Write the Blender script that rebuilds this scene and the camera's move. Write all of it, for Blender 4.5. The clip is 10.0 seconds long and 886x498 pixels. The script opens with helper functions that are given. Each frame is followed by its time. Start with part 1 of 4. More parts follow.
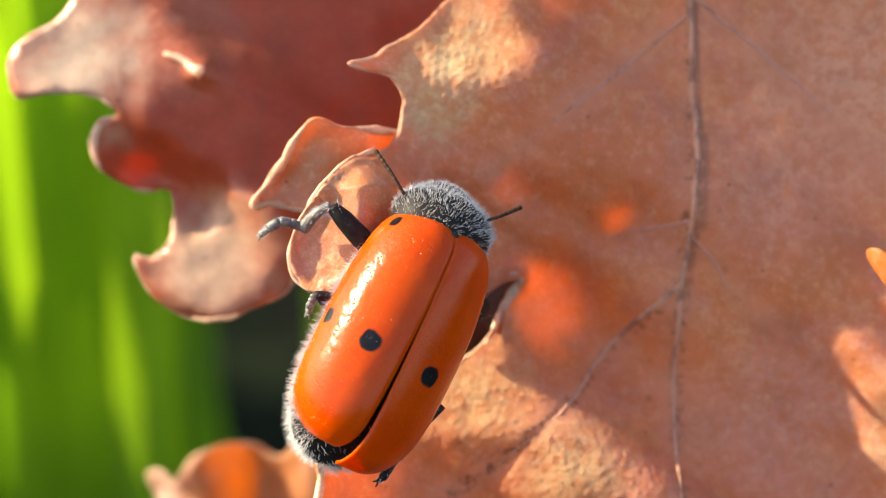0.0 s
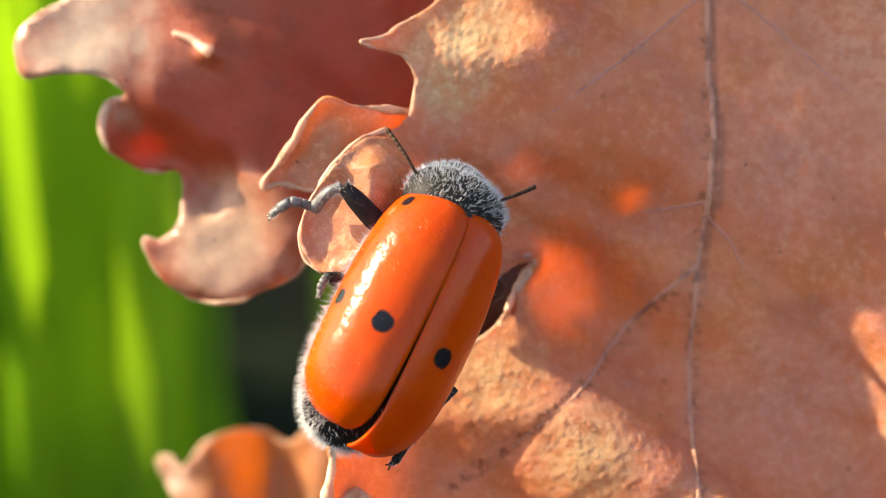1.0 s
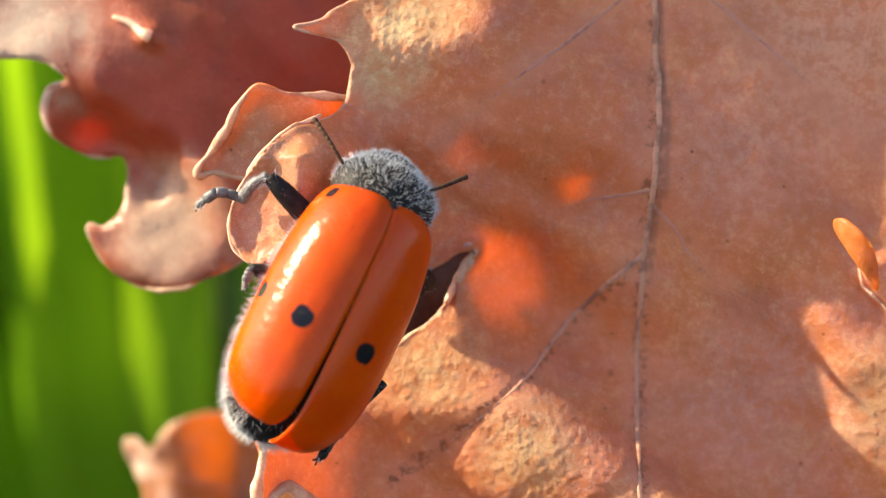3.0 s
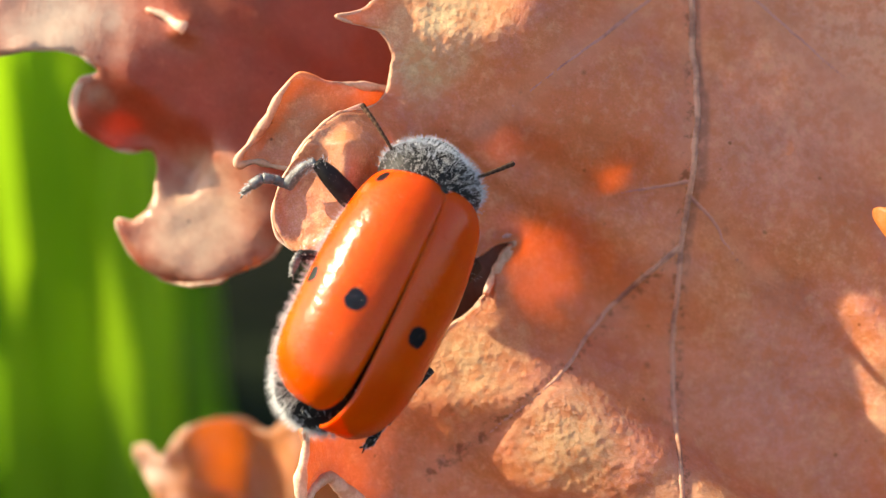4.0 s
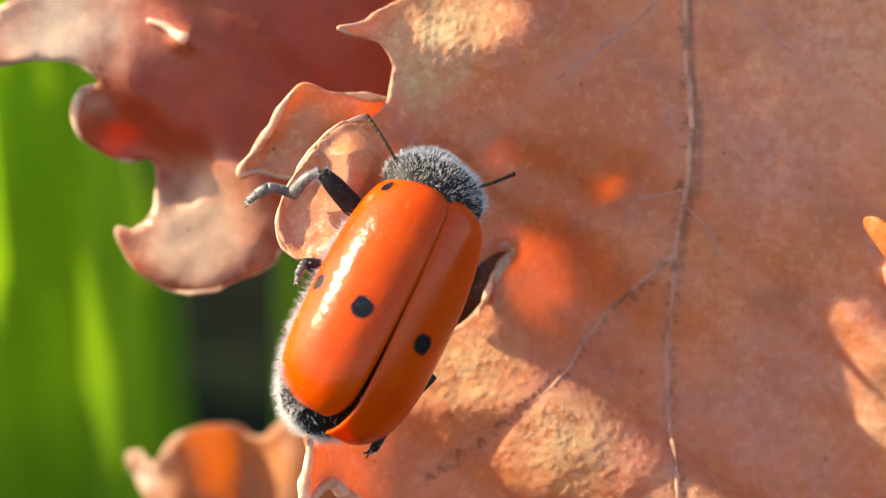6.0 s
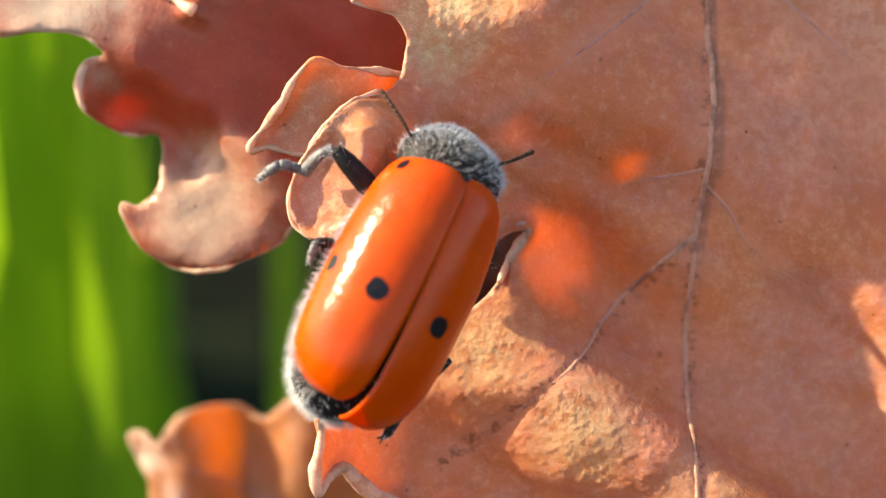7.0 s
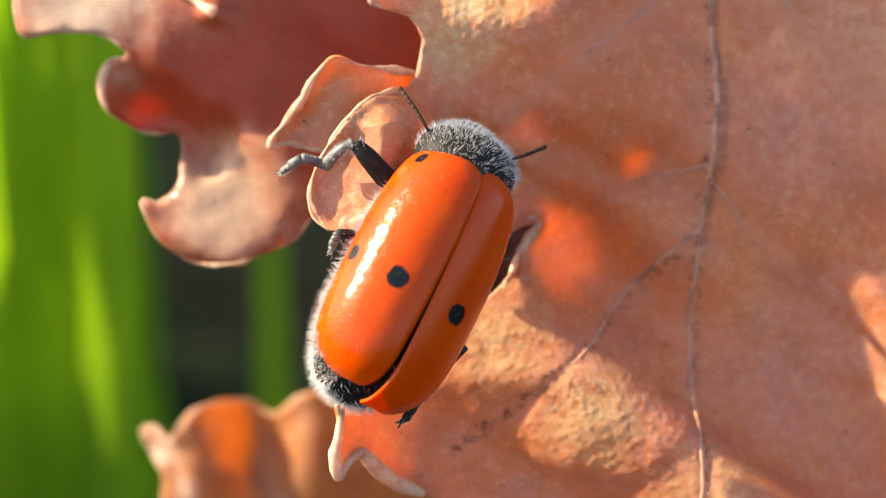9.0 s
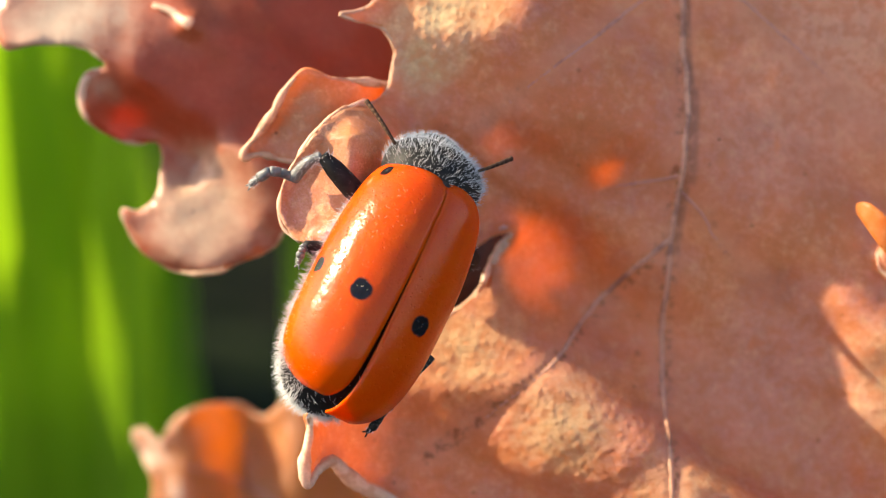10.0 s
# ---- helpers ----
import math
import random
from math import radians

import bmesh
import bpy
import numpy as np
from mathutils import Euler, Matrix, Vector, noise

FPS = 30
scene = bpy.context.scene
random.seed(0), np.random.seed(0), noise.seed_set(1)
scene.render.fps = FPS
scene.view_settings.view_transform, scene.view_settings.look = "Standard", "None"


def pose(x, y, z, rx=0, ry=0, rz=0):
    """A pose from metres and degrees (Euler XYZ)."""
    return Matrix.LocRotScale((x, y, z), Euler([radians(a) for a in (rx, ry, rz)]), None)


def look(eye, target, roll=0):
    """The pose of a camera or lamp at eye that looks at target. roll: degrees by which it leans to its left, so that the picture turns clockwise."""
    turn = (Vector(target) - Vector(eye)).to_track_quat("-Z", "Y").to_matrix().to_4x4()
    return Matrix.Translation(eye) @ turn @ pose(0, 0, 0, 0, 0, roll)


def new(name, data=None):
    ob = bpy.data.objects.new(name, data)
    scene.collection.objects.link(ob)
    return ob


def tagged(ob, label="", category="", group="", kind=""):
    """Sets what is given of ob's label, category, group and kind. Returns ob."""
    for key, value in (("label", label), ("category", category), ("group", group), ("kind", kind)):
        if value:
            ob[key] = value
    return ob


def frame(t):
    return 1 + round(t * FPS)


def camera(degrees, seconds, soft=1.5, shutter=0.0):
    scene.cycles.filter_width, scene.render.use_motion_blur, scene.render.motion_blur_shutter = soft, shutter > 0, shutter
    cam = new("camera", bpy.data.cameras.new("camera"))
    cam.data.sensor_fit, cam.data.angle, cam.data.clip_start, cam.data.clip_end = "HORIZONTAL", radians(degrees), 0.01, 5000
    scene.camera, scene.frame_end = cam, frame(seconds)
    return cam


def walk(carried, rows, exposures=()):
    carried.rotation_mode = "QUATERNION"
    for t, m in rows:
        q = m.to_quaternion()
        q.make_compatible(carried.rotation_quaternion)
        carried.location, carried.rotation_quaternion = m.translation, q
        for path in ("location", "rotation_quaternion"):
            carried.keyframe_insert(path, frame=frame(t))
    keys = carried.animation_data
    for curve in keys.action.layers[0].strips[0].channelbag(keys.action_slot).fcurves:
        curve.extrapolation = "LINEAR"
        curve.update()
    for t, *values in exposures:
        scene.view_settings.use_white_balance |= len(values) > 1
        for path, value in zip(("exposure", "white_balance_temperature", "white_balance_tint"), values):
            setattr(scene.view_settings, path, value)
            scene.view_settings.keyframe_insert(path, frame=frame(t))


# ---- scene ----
MM = 0.001
# The leaf's own space: x across, y up the leaf, z out of its face. The face leans back as the view looks down on it.
LEAF = Matrix.Translation((0, 0, 0.15)) @ pose(0, 0, 0, 65)


def mm(x, y, z, rx=0, ry=0, rz=0):
    """A pose in the leaf's space, in millimetres and degrees."""
    return LEAF @ pose(x * MM, y * MM, z * MM, rx, ry, rz)


# ---- camera ----
cam = camera(28, 10.0, soft=1.0)
cam.data.dof.use_dof = True
cam.data.dof.focus_distance = 0.0543
cam.data.dof.aperture_fstop = 44
PATH = [
    (0, 0.098, 0.482, 52.559, 0.203, -0.146, -0.05),
    (0.5, 0.405, 0.511, 52.362, 0.015, 0.257, -0.096),
    (1, -0.045, 0.093, 51.795, -0.02, 0.12, -0.106),
    (1.5, 1.706, -1.347, 51.127, 0.568, 0.853, -0.034),
    (2, 4.774, -1.606, 50.478, 0.649, 2.147, -0.023),
    (2.5, 4.524, -2.017, 51.478, 0.961, 1.992, -0.088),
    (2.7, 4.565, 0.706, 51.575, -1.074, 2.766, -0.073),
    (3.8, 2.573, 1.28, 49.653, -1.791, 2.097, -0.2),
    (4, 0.726, -0.875, 50.554, 0.31, 0.182, -0.019),
    (4.5, -1.528, -3.026, 51.564, 1.492, -1.348, -0.137),
    (5, -1.914, -2.787, 52.095, 1.516, -1.782, -0.218),
    (5.5, -2.251, -1.393, 52.06, 0.847, -2.13, -0.255),
    (5.7, -1.45, -1.222, 51.864, 0.896, -1.647, -0.296),
    (6.8, -0.35, 0.346, 50.386, -1.08, -1.06, 0.267),
    (7, -1.526, -0.534, 49.927, -0.439, -1.666, 0.285),
    (7.5, -0.923, -0.542, 50.446, -0.481, -1.421, 0.276),
    (8, -0.97, -1.572, 51.555, 0.193, -1.354, 0.229),
    (8.5, -1.954, -0.544, 52.058, -0.36, -1.928, 0.268),
    (9, -2.832, -1.434, 51.802, 0.236, -2.472, 0.254),
    (9.5, -1.461, -0.542, 51.738, -0.3, -1.893, 0.179),
    (10, -0.381, -0.686, 52.444, -0.174, -0.952, 0.274),
]
walk(cam, [(t, mm(*p)) for t, *p in PATH], exposures=[(0, 1.43, 7350, 14), (10, 1.43, 7350, 14)])

# ---- light ----
SUN_FLAT = Vector((-0.83, 0.555, 0.08))  # in the leaf's space: it grazes the blade
SUN_DIR = (LEAF.to_3x3() @ SUN_FLAT).normalized()
sun = new("sun", bpy.data.lights.new("sun", "SUN"))
sun.data.energy, sun.data.angle, sun.data.color = 5.0, radians(0.53), (1.0, 0.955, 0.74)
sun.matrix_world = look(SUN_DIR * 5, (0, 0, 0))
world = bpy.data.worlds.new("sky")
scene.world = world
world.use_nodes = True
wn = world.node_tree
sky = wn.nodes.new("ShaderNodeTexSky")
sky.sky_type, sky.sun_disc = "NISHITA", False
sky.sun_elevation = math.asin(SUN_DIR.z)
sky.sun_rotation = math.atan2(SUN_DIR.x, SUN_DIR.y)
wn.links.new(sky.outputs[0], wn.nodes["Background"].inputs[0])
wn.nodes["Background"].inputs[1].default_value = 0.14

# ---- materials ----
class Nodes:
    """A small builder of node materials; texture space in millimetres."""

    def __init__(self, name):
        self.mat = bpy.data.materials.new(name)
        self.mat.use_nodes = True
        self.t = self.mat.node_tree
        self.t.nodes.clear()
        self.out = self.t.nodes.new("ShaderNodeOutputMaterial")
        co = self.t.nodes.new("ShaderNodeTexCoord")
        self.p = self.vmath("SCALE", co.outputs["Object"], scale=1000.0)

    def node(self, kind, **values):
        n = self.t.nodes.new(kind)
        for key, v in values.items():
            self.put(n.inputs[key.replace("_", " ")], v)
        return n

    def put(self, socket, v):
        if isinstance(v, bpy.types.NodeSocket):
            self.t.links.new(v, socket)
        else:
            socket.default_value = v

    def vmath(self, op, a, b=None, scale=None):
        n = self.t.nodes.new("ShaderNodeVectorMath")
        n.operation = op
        self.put(n.inputs[0], a)
        if b is not None:
            self.put(n.inputs[1], b)
        if scale is not None:
            n.inputs["Scale"].default_value = scale
        return n.outputs["Value"] if op in ("DISTANCE", "LENGTH", "DOT_PRODUCT") else n.outputs["Vector"]

    def math(self, op, a, b=0.0, clamp=False):
        n = self.t.nodes.new("ShaderNodeMath")
        n.operation, n.use_clamp = op, clamp
        self.put(n.inputs[0], a)
        self.put(n.inputs[1], b)
        return n.outputs[0]

    def noise(self, scale, detail=3.0, rough=0.55, p=None):
        n = self.node("ShaderNodeTexNoise", Scale=scale, Detail=detail, Roughness=rough)
        self.put(n.inputs["Vector"], p or self.p)
        return n.outputs["Fac"]

    def voronoi(self, scale, feature="F1", p=None, randomness=1.0):
        n = self.t.nodes.new("ShaderNodeTexVoronoi")
        n.feature = feature
        self.put(n.inputs["Vector"], p or self.p)
        n.inputs["Scale"].default_value = scale
        n.inputs["Randomness"].default_value = randomness
        return n.outputs["Distance"]

    def ramp(self, fac, lo, hi, a=0.0, b=1.0):
        n = self.t.nodes.new("ShaderNodeMapRange")
        n.interpolation_type = "SMOOTHSTEP"
        self.put(n.inputs["Value"], fac)
        for key, v in (("From Min", lo), ("From Max", hi), ("To Min", a), ("To Max", b)):
            self.put(n.inputs[key], v)
        return n.outputs[0]

    def mix(self, fac, a, b):
        n = self.t.nodes.new("ShaderNodeMix")
        n.data_type = "RGBA"
        self.put(n.inputs[0], fac)
        for socket, v in ((n.inputs[6], a), (n.inputs[7], b)):
            self.put(socket, v if isinstance(v, bpy.types.NodeSocket) else (*v, 1.0))
        return n.outputs[2]

    def bump(self, height, distance, strength=1.0, normal=None):
        n = self.node("ShaderNodeBump", Strength=strength, Distance=distance * MM, Height=height)
        if normal is not None:
            self.put(n.inputs["Normal"], normal)
        return n.outputs[0]

    def finish(self, shader):
        self.t.links.new(shader, self.out.inputs[0])
        return self.mat


def leaf_material(name, pale, brown, through_colour, share=0.4, seed=0.0, stains_and_shading=(), thin=(), thick=(), lines=(), shadows=(), mottle=1.0):
    """A dry oak leaf: mottled tan, pebbled and netted with fine veins, letting some light through."""
    m = Nodes(name)
    p = m.vmath("ADD", m.p, (seed, seed * 0.7, 0.0))
    large, mid, fine = m.noise(0.16, 3, p=p), m.noise(0.9, 4, p=p), m.noise(7.0, 3, p=p)
    warped = m.vmath("ADD", p, m.node("ShaderNodeTexNoise", Scale=1.5, Vector=p).outputs["Color"])
    net = m.voronoi(0.8, "DISTANCE_TO_EDGE", warped)
    net_fine = m.voronoi(2.6, "DISTANCE_TO_EDGE", warped)
    pebbles = m.math("SUBTRACT", 1.0, m.voronoi(6.5, "F1", m.vmath("ADD", p, m.vmath("SCALE", m.node("ShaderNodeTexNoise", Scale=4.0, Vector=p).outputs["Color"], scale=0.25))))
    colour = m.mix(m.ramp(large, 0.3, 0.7), pale, brown)
    colour = m.mix(m.ramp(mid, 0.42, 0.72, 0.0, 0.13), colour, (brown[0] * 0.75, brown[1] * 0.55, brown[2] * 0.55))
    colour = m.mix(m.ramp(fine, 0.4, 0.66, 0.0, 0.25), colour, tuple(min(1, c * 1.2) for c in pale))
    colour = m.mix(m.ramp(net, 0.0, 0.045, 0.5, 0.0), colour, tuple(min(1, c * 1.25) for c in pale))
    colour = m.mix(m.ramp(net_fine, 0.0, 0.05, 0.38, 0.0), colour, tuple(min(1, c * 1.3) for c in pale))
    mauve = m.noise(0.45, 4, 0.6, m.vmath("ADD", p, (9.0, 4.0, 0.0)))
    colour = m.mix(m.ramp(mauve, 0.4, 0.6, 0.0, 0.75 * mottle), colour, (brown[0] * 0.82, brown[1] * 1.16, brown[2] * 2.2))
    dust = m.noise(17.0, 2, 0.6, p)
    colour = m.mix(m.ramp(dust, 0.42, 0.64, 0.0, 0.55), colour, (brown[0] * 0.6, brown[1] * 0.55, brown[2] * 0.6))
    colour = m.mix(m.ramp(pebbles, 0.35, 0.85, 0.4, 0.0), colour, (brown[0] * 0.7, brown[1] * 0.62, brown[2] * 0.6))
    pores = m.ramp(m.voronoi(3.2, "F1", p), 0.05, 0.14, 0.55, 0.0)
    colour = m.mix(m.math("MULTIPLY", pores, m.ramp(fine, 0.45, 0.6)), colour, (brown[0] * 0.35, brown[1] * 0.35, brown[2] * 0.4))
    # real stains, and tints that paint light and shade at set places
    for x, y, radius, tone in stains_and_shading:
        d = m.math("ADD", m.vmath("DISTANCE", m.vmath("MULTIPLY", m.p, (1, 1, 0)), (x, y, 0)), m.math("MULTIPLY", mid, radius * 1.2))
        stain_shading = m.mix(m.ramp(m.math("ADD", m.math("MULTIPLY", dust, 0.5), m.math("MULTIPLY", fine, 0.5)), 0.4, 0.64, 0.0, 0.6 * mottle), tone, tuple(c * 0.55 for c in tone))
        colour = m.mix(m.ramp(d, radius * 0.7, radius * 1.9, 0.8, 0.0), colour, stain_shading)
    patches = m.noise(2.7, 5, 0.65, m.vmath("ADD", p, (3.0, 7.0, 0.0)))
    colour = m.mix(m.ramp(patches, 0.46, 0.6, 0.0, 0.55 * mottle), colour, (brown[0] * 0.74, brown[1] * 0.7, brown[2] * 0.55))
    colour = m.mix(m.ramp(patches, 0.46, 0.34, 0.0, 0.45 * mottle), colour, (pale[0] * 0.98, pale[1] * 1.15, pale[2] * 1.3))
    if lines:
        # a pale mauve band and dark flecks keep to the veins
        near = None
        far = None
        for k, ((ax, ay), (bx, by)) in enumerate(lines):
            along = (bx - ax, by - ay, 0.0)
            rel = m.vmath("SUBTRACT", m.vmath("MULTIPLY", m.p, (1, 1, 0)), (ax, ay, 0.0))
            h = m.math("DIVIDE", m.vmath("DOT_PRODUCT", rel, along), along[0] ** 2 + along[1] ** 2, True)
            foot = m.t.nodes.new("ShaderNodeVectorMath")
            foot.operation = "SCALE"
            foot.inputs[0].default_value = along
            m.put(foot.inputs["Scale"], h)
            d = m.vmath("DISTANCE", rel, foot.outputs[0])
            far = d if far is None else m.math("MINIMUM", far, d)
            if k < 5:
                near = far
        wavy = m.math("ADD", far, m.math("MULTIPLY", m.math("SUBTRACT", mid, 0.5), 0.7))
        colour = m.mix(m.ramp(wavy, 0.05, 0.85, 0.5, 0.0), colour, (0.74, 0.33, 0.20))
        flecks = m.math("MULTIPLY", m.ramp(m.noise(3.1, 4, 0.7, p), 0.49, 0.62), m.ramp(near, 0.14, 0.36, 0.9, 0.0))
        colour = m.mix(flecks, colour, (0.12, 0.065, 0.05))
    # dark strips painted beside the midrib: its shade, and grime with it
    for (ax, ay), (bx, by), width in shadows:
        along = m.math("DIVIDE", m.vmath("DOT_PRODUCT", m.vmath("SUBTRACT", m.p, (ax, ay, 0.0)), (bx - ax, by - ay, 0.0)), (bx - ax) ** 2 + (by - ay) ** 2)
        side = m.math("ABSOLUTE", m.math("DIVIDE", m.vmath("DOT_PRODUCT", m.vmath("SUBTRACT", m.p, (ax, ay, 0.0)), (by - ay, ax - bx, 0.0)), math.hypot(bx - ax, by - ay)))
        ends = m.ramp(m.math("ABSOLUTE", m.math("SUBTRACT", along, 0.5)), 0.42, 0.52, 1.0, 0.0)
        shade_grime = m.math("MULTIPLY", m.math("MULTIPLY", ends, m.ramp(side, width * 0.4, width * 1.3, 0.75, 0.0)), m.ramp(patches, 0.36, 0.55, 0.35, 1.0))
        colour = m.mix(shade_grime, colour, (0.20, 0.12, 0.09))
    specks = m.math("MULTIPLY", m.ramp(m.voronoi(1.3, "F1", p), 0.04, 0.1, 0.9, 0.0), m.ramp(mid, 0.45, 0.58))
    colour = m.mix(specks, colour, (0.03, 0.014, 0.01))
    grains = m.ramp(pebbles, 0.25, 1.0)
    height = m.math("ADD", m.math("MULTIPLY", grains, m.ramp(mid, 0.35, 0.65, 0.25, 0.8)), m.math("MULTIPLY", fine, 0.5))
    height = m.math("ADD", height, m.math("MULTIPLY", m.ramp(net_fine, 0.0, 0.06, 1.0, 0.0), 0.12))
    b = m.bump(height, 0.016, 0.85)
    skin = m.node("ShaderNodeBsdfPrincipled", Base_Color=colour, Roughness=m.ramp(fine, 0.3, 0.7, 0.32, 0.52), Normal=b)
    skin.inputs["Specular IOR Level"].default_value = 0.55
    glow = m.mix(m.ramp(mid, 0.35, 0.7), through_colour, tuple(c * 0.85 for c in through_colour))
    behind = m.node("ShaderNodeBsdfTranslucent", Color=glow, Normal=b)
    # thin patches let more light through
    amount = share
    for x, y, radius in thin:
        d = m.math("ADD", m.vmath("DISTANCE", m.vmath("MULTIPLY", m.p, (1, 1, 0)), (x, y, 0)), m.math("MULTIPLY", mid, radius * 0.9))
        amount = m.math("MAXIMUM", amount, m.ramp(d, radius * 0.7, radius * 2.3, 0.56, 0.42))
    for x, y, radius in thick:
        d = m.math("ADD", m.vmath("DISTANCE", m.vmath("MULTIPLY", m.p, (1, 1, 0)), (x, y, 0)), m.math("MULTIPLY", mid, radius * 0.5))
        amount = m.math("MULTIPLY", amount, m.ramp(d, radius * 0.8, radius * 1.5, 0.3, 1.0))
    mixed = m.node("ShaderNodeMixShader", Fac=amount)
    m.t.links.new(skin.outputs[0], mixed.inputs[1])
    m.t.links.new(behind.outputs[0], mixed.inputs[2])
    return m.finish(mixed.outputs[0])


def vein_material(name, light, dark):
    m = Nodes(name)
    blots, fine = m.noise(1.3, 4), m.noise(9.0, 3)
    colour = m.mix(m.ramp(blots, 0.5, 0.66), light, dark)
    colour = m.mix(m.ramp(fine, 0.4, 0.7, 0, 0.4), colour, (0.5, 0.3, 0.2))
    skin = m.node("ShaderNodeBsdfPrincipled", Base_Color=colour, Roughness=0.6, Normal=m.bump(fine, 0.05, 0.6))
    behind = m.node("ShaderNodeBsdfTranslucent", Color=m.mix(0.5, colour, (0.9, 0.25, 0.06)))
    mixed = m.node("ShaderNodeMixShader", Fac=0.4)
    m.t.links.new(skin.outputs[0], mixed.inputs[1])
    m.t.links.new(behind.outputs[0], mixed.inputs[2])
    return m.finish(mixed.outputs[0])


def elytron_material(spots):
    """Glossy orange wing case with black spots (x, y, z, radius in millimetres)."""
    m = Nodes("elytron")
    wob = m.node("ShaderNodeTexNoise", Scale=2.2, Vector=m.p).outputs["Color"]
    p = m.vmath("ADD", m.p, m.vmath("SCALE", m.vmath("SUBTRACT", wob, (0.5, 0.5, 0.5)), scale=0.22))
    large, fine = m.noise(0.5, 3), m.noise(12.0, 2)
    colour = m.mix(m.ramp(large, 0.35, 0.7), (0.62, 0.058, 0.001), (0.56, 0.044, 0.001))
    colour = m.mix(m.ramp(fine, 0.4, 0.75, 0.0, 0.25), colour, (0.66, 0.072, 0.002))
    for x, y, z, r in spots:
        d = m.vmath("DISTANCE", p, (x, y, z))
        colour = m.mix(m.ramp(d, r * 0.88, r * 1.1, 1.0, 0.0), colour, (0.008, 0.008, 0.011))
    pits = m.ramp(m.voronoi(7.0, "F1"), 0.0, 0.28)
    b = m.bump(pits, 0.04, 0.5, m.bump(m.noise(1.6, 3), 0.09, 0.5, m.bump(m.noise(5.0, 2), 0.03, 0.5)))
    s = m.node("ShaderNodeBsdfPrincipled", Base_Color=colour, Roughness=0.24, Normal=b)
    s.inputs["Specular IOR Level"].default_value = 0.07
    s.inputs["Subsurface Weight"].default_value = 0.4
    s.inputs["Subsurface Radius"].default_value = (1.0, 0.12, 0.02)
    s.inputs["Subsurface Scale"].default_value = 0.001
    s.inputs["Coat Weight"].default_value = 0.3
    s.inputs["Coat Roughness"].default_value = 0.2
    m.put(s.inputs["Coat Normal"], m.bump(pits, 0.05, 0.6, m.bump(m.noise(3.0, 2), 0.06, 0.5)))
    return m.finish(s.outputs[0])


def plain_material(name, a, b, scale, rough, bump=0.02, metal=0.0, gloss=0.5):
    m = Nodes(name)
    n1, n2 = m.noise(scale, 4), m.noise(scale * 6, 3)
    colour = m.mix(m.ramp(n1, 0.35, 0.68), a, b)
    colour = m.mix(m.ramp(n2, 0.45, 0.75, 0, 0.35), colour, tuple(c * 0.6 for c in a))
    s = m.node("ShaderNodeBsdfPrincipled", Base_Color=colour, Roughness=rough, Normal=m.bump(n2, bump, 0.6))
    s.inputs["Metallic"].default_value, s.inputs["Specular IOR Level"].default_value = metal, gloss
    return m.finish(s.outputs[0])


def grass_material():
    m = Nodes("grass")
    info = m.t.nodes.new("ShaderNodeNewGeometry")
    colour = m.mix(m.ramp(info.outputs["Random Per Island"], 0.0, 1.0), (0.24, 0.46, 0.014), (0.37, 0.57, 0.016))
    colour = m.mix(m.ramp(m.noise(0.02, 3), 0.4, 0.65, 0.0, 0.6), colour, (0.06, 0.16, 0.010))
    s = m.node("ShaderNodeBsdfPrincipled", Base_Color=colour, Roughness=0.5)
    s.inputs["Specular IOR Level"].default_value = 0.2
    tr = m.node("ShaderNodeBsdfTranslucent", Color=colour)
    mx = m.node("ShaderNodeMixShader", Fac=0.55)
    m.t.links.new(s.outputs[0], mx.inputs[1])
    m.t.links.new(tr.outputs[0], mx.inputs[2])
    return m.finish(mx.outputs[0])


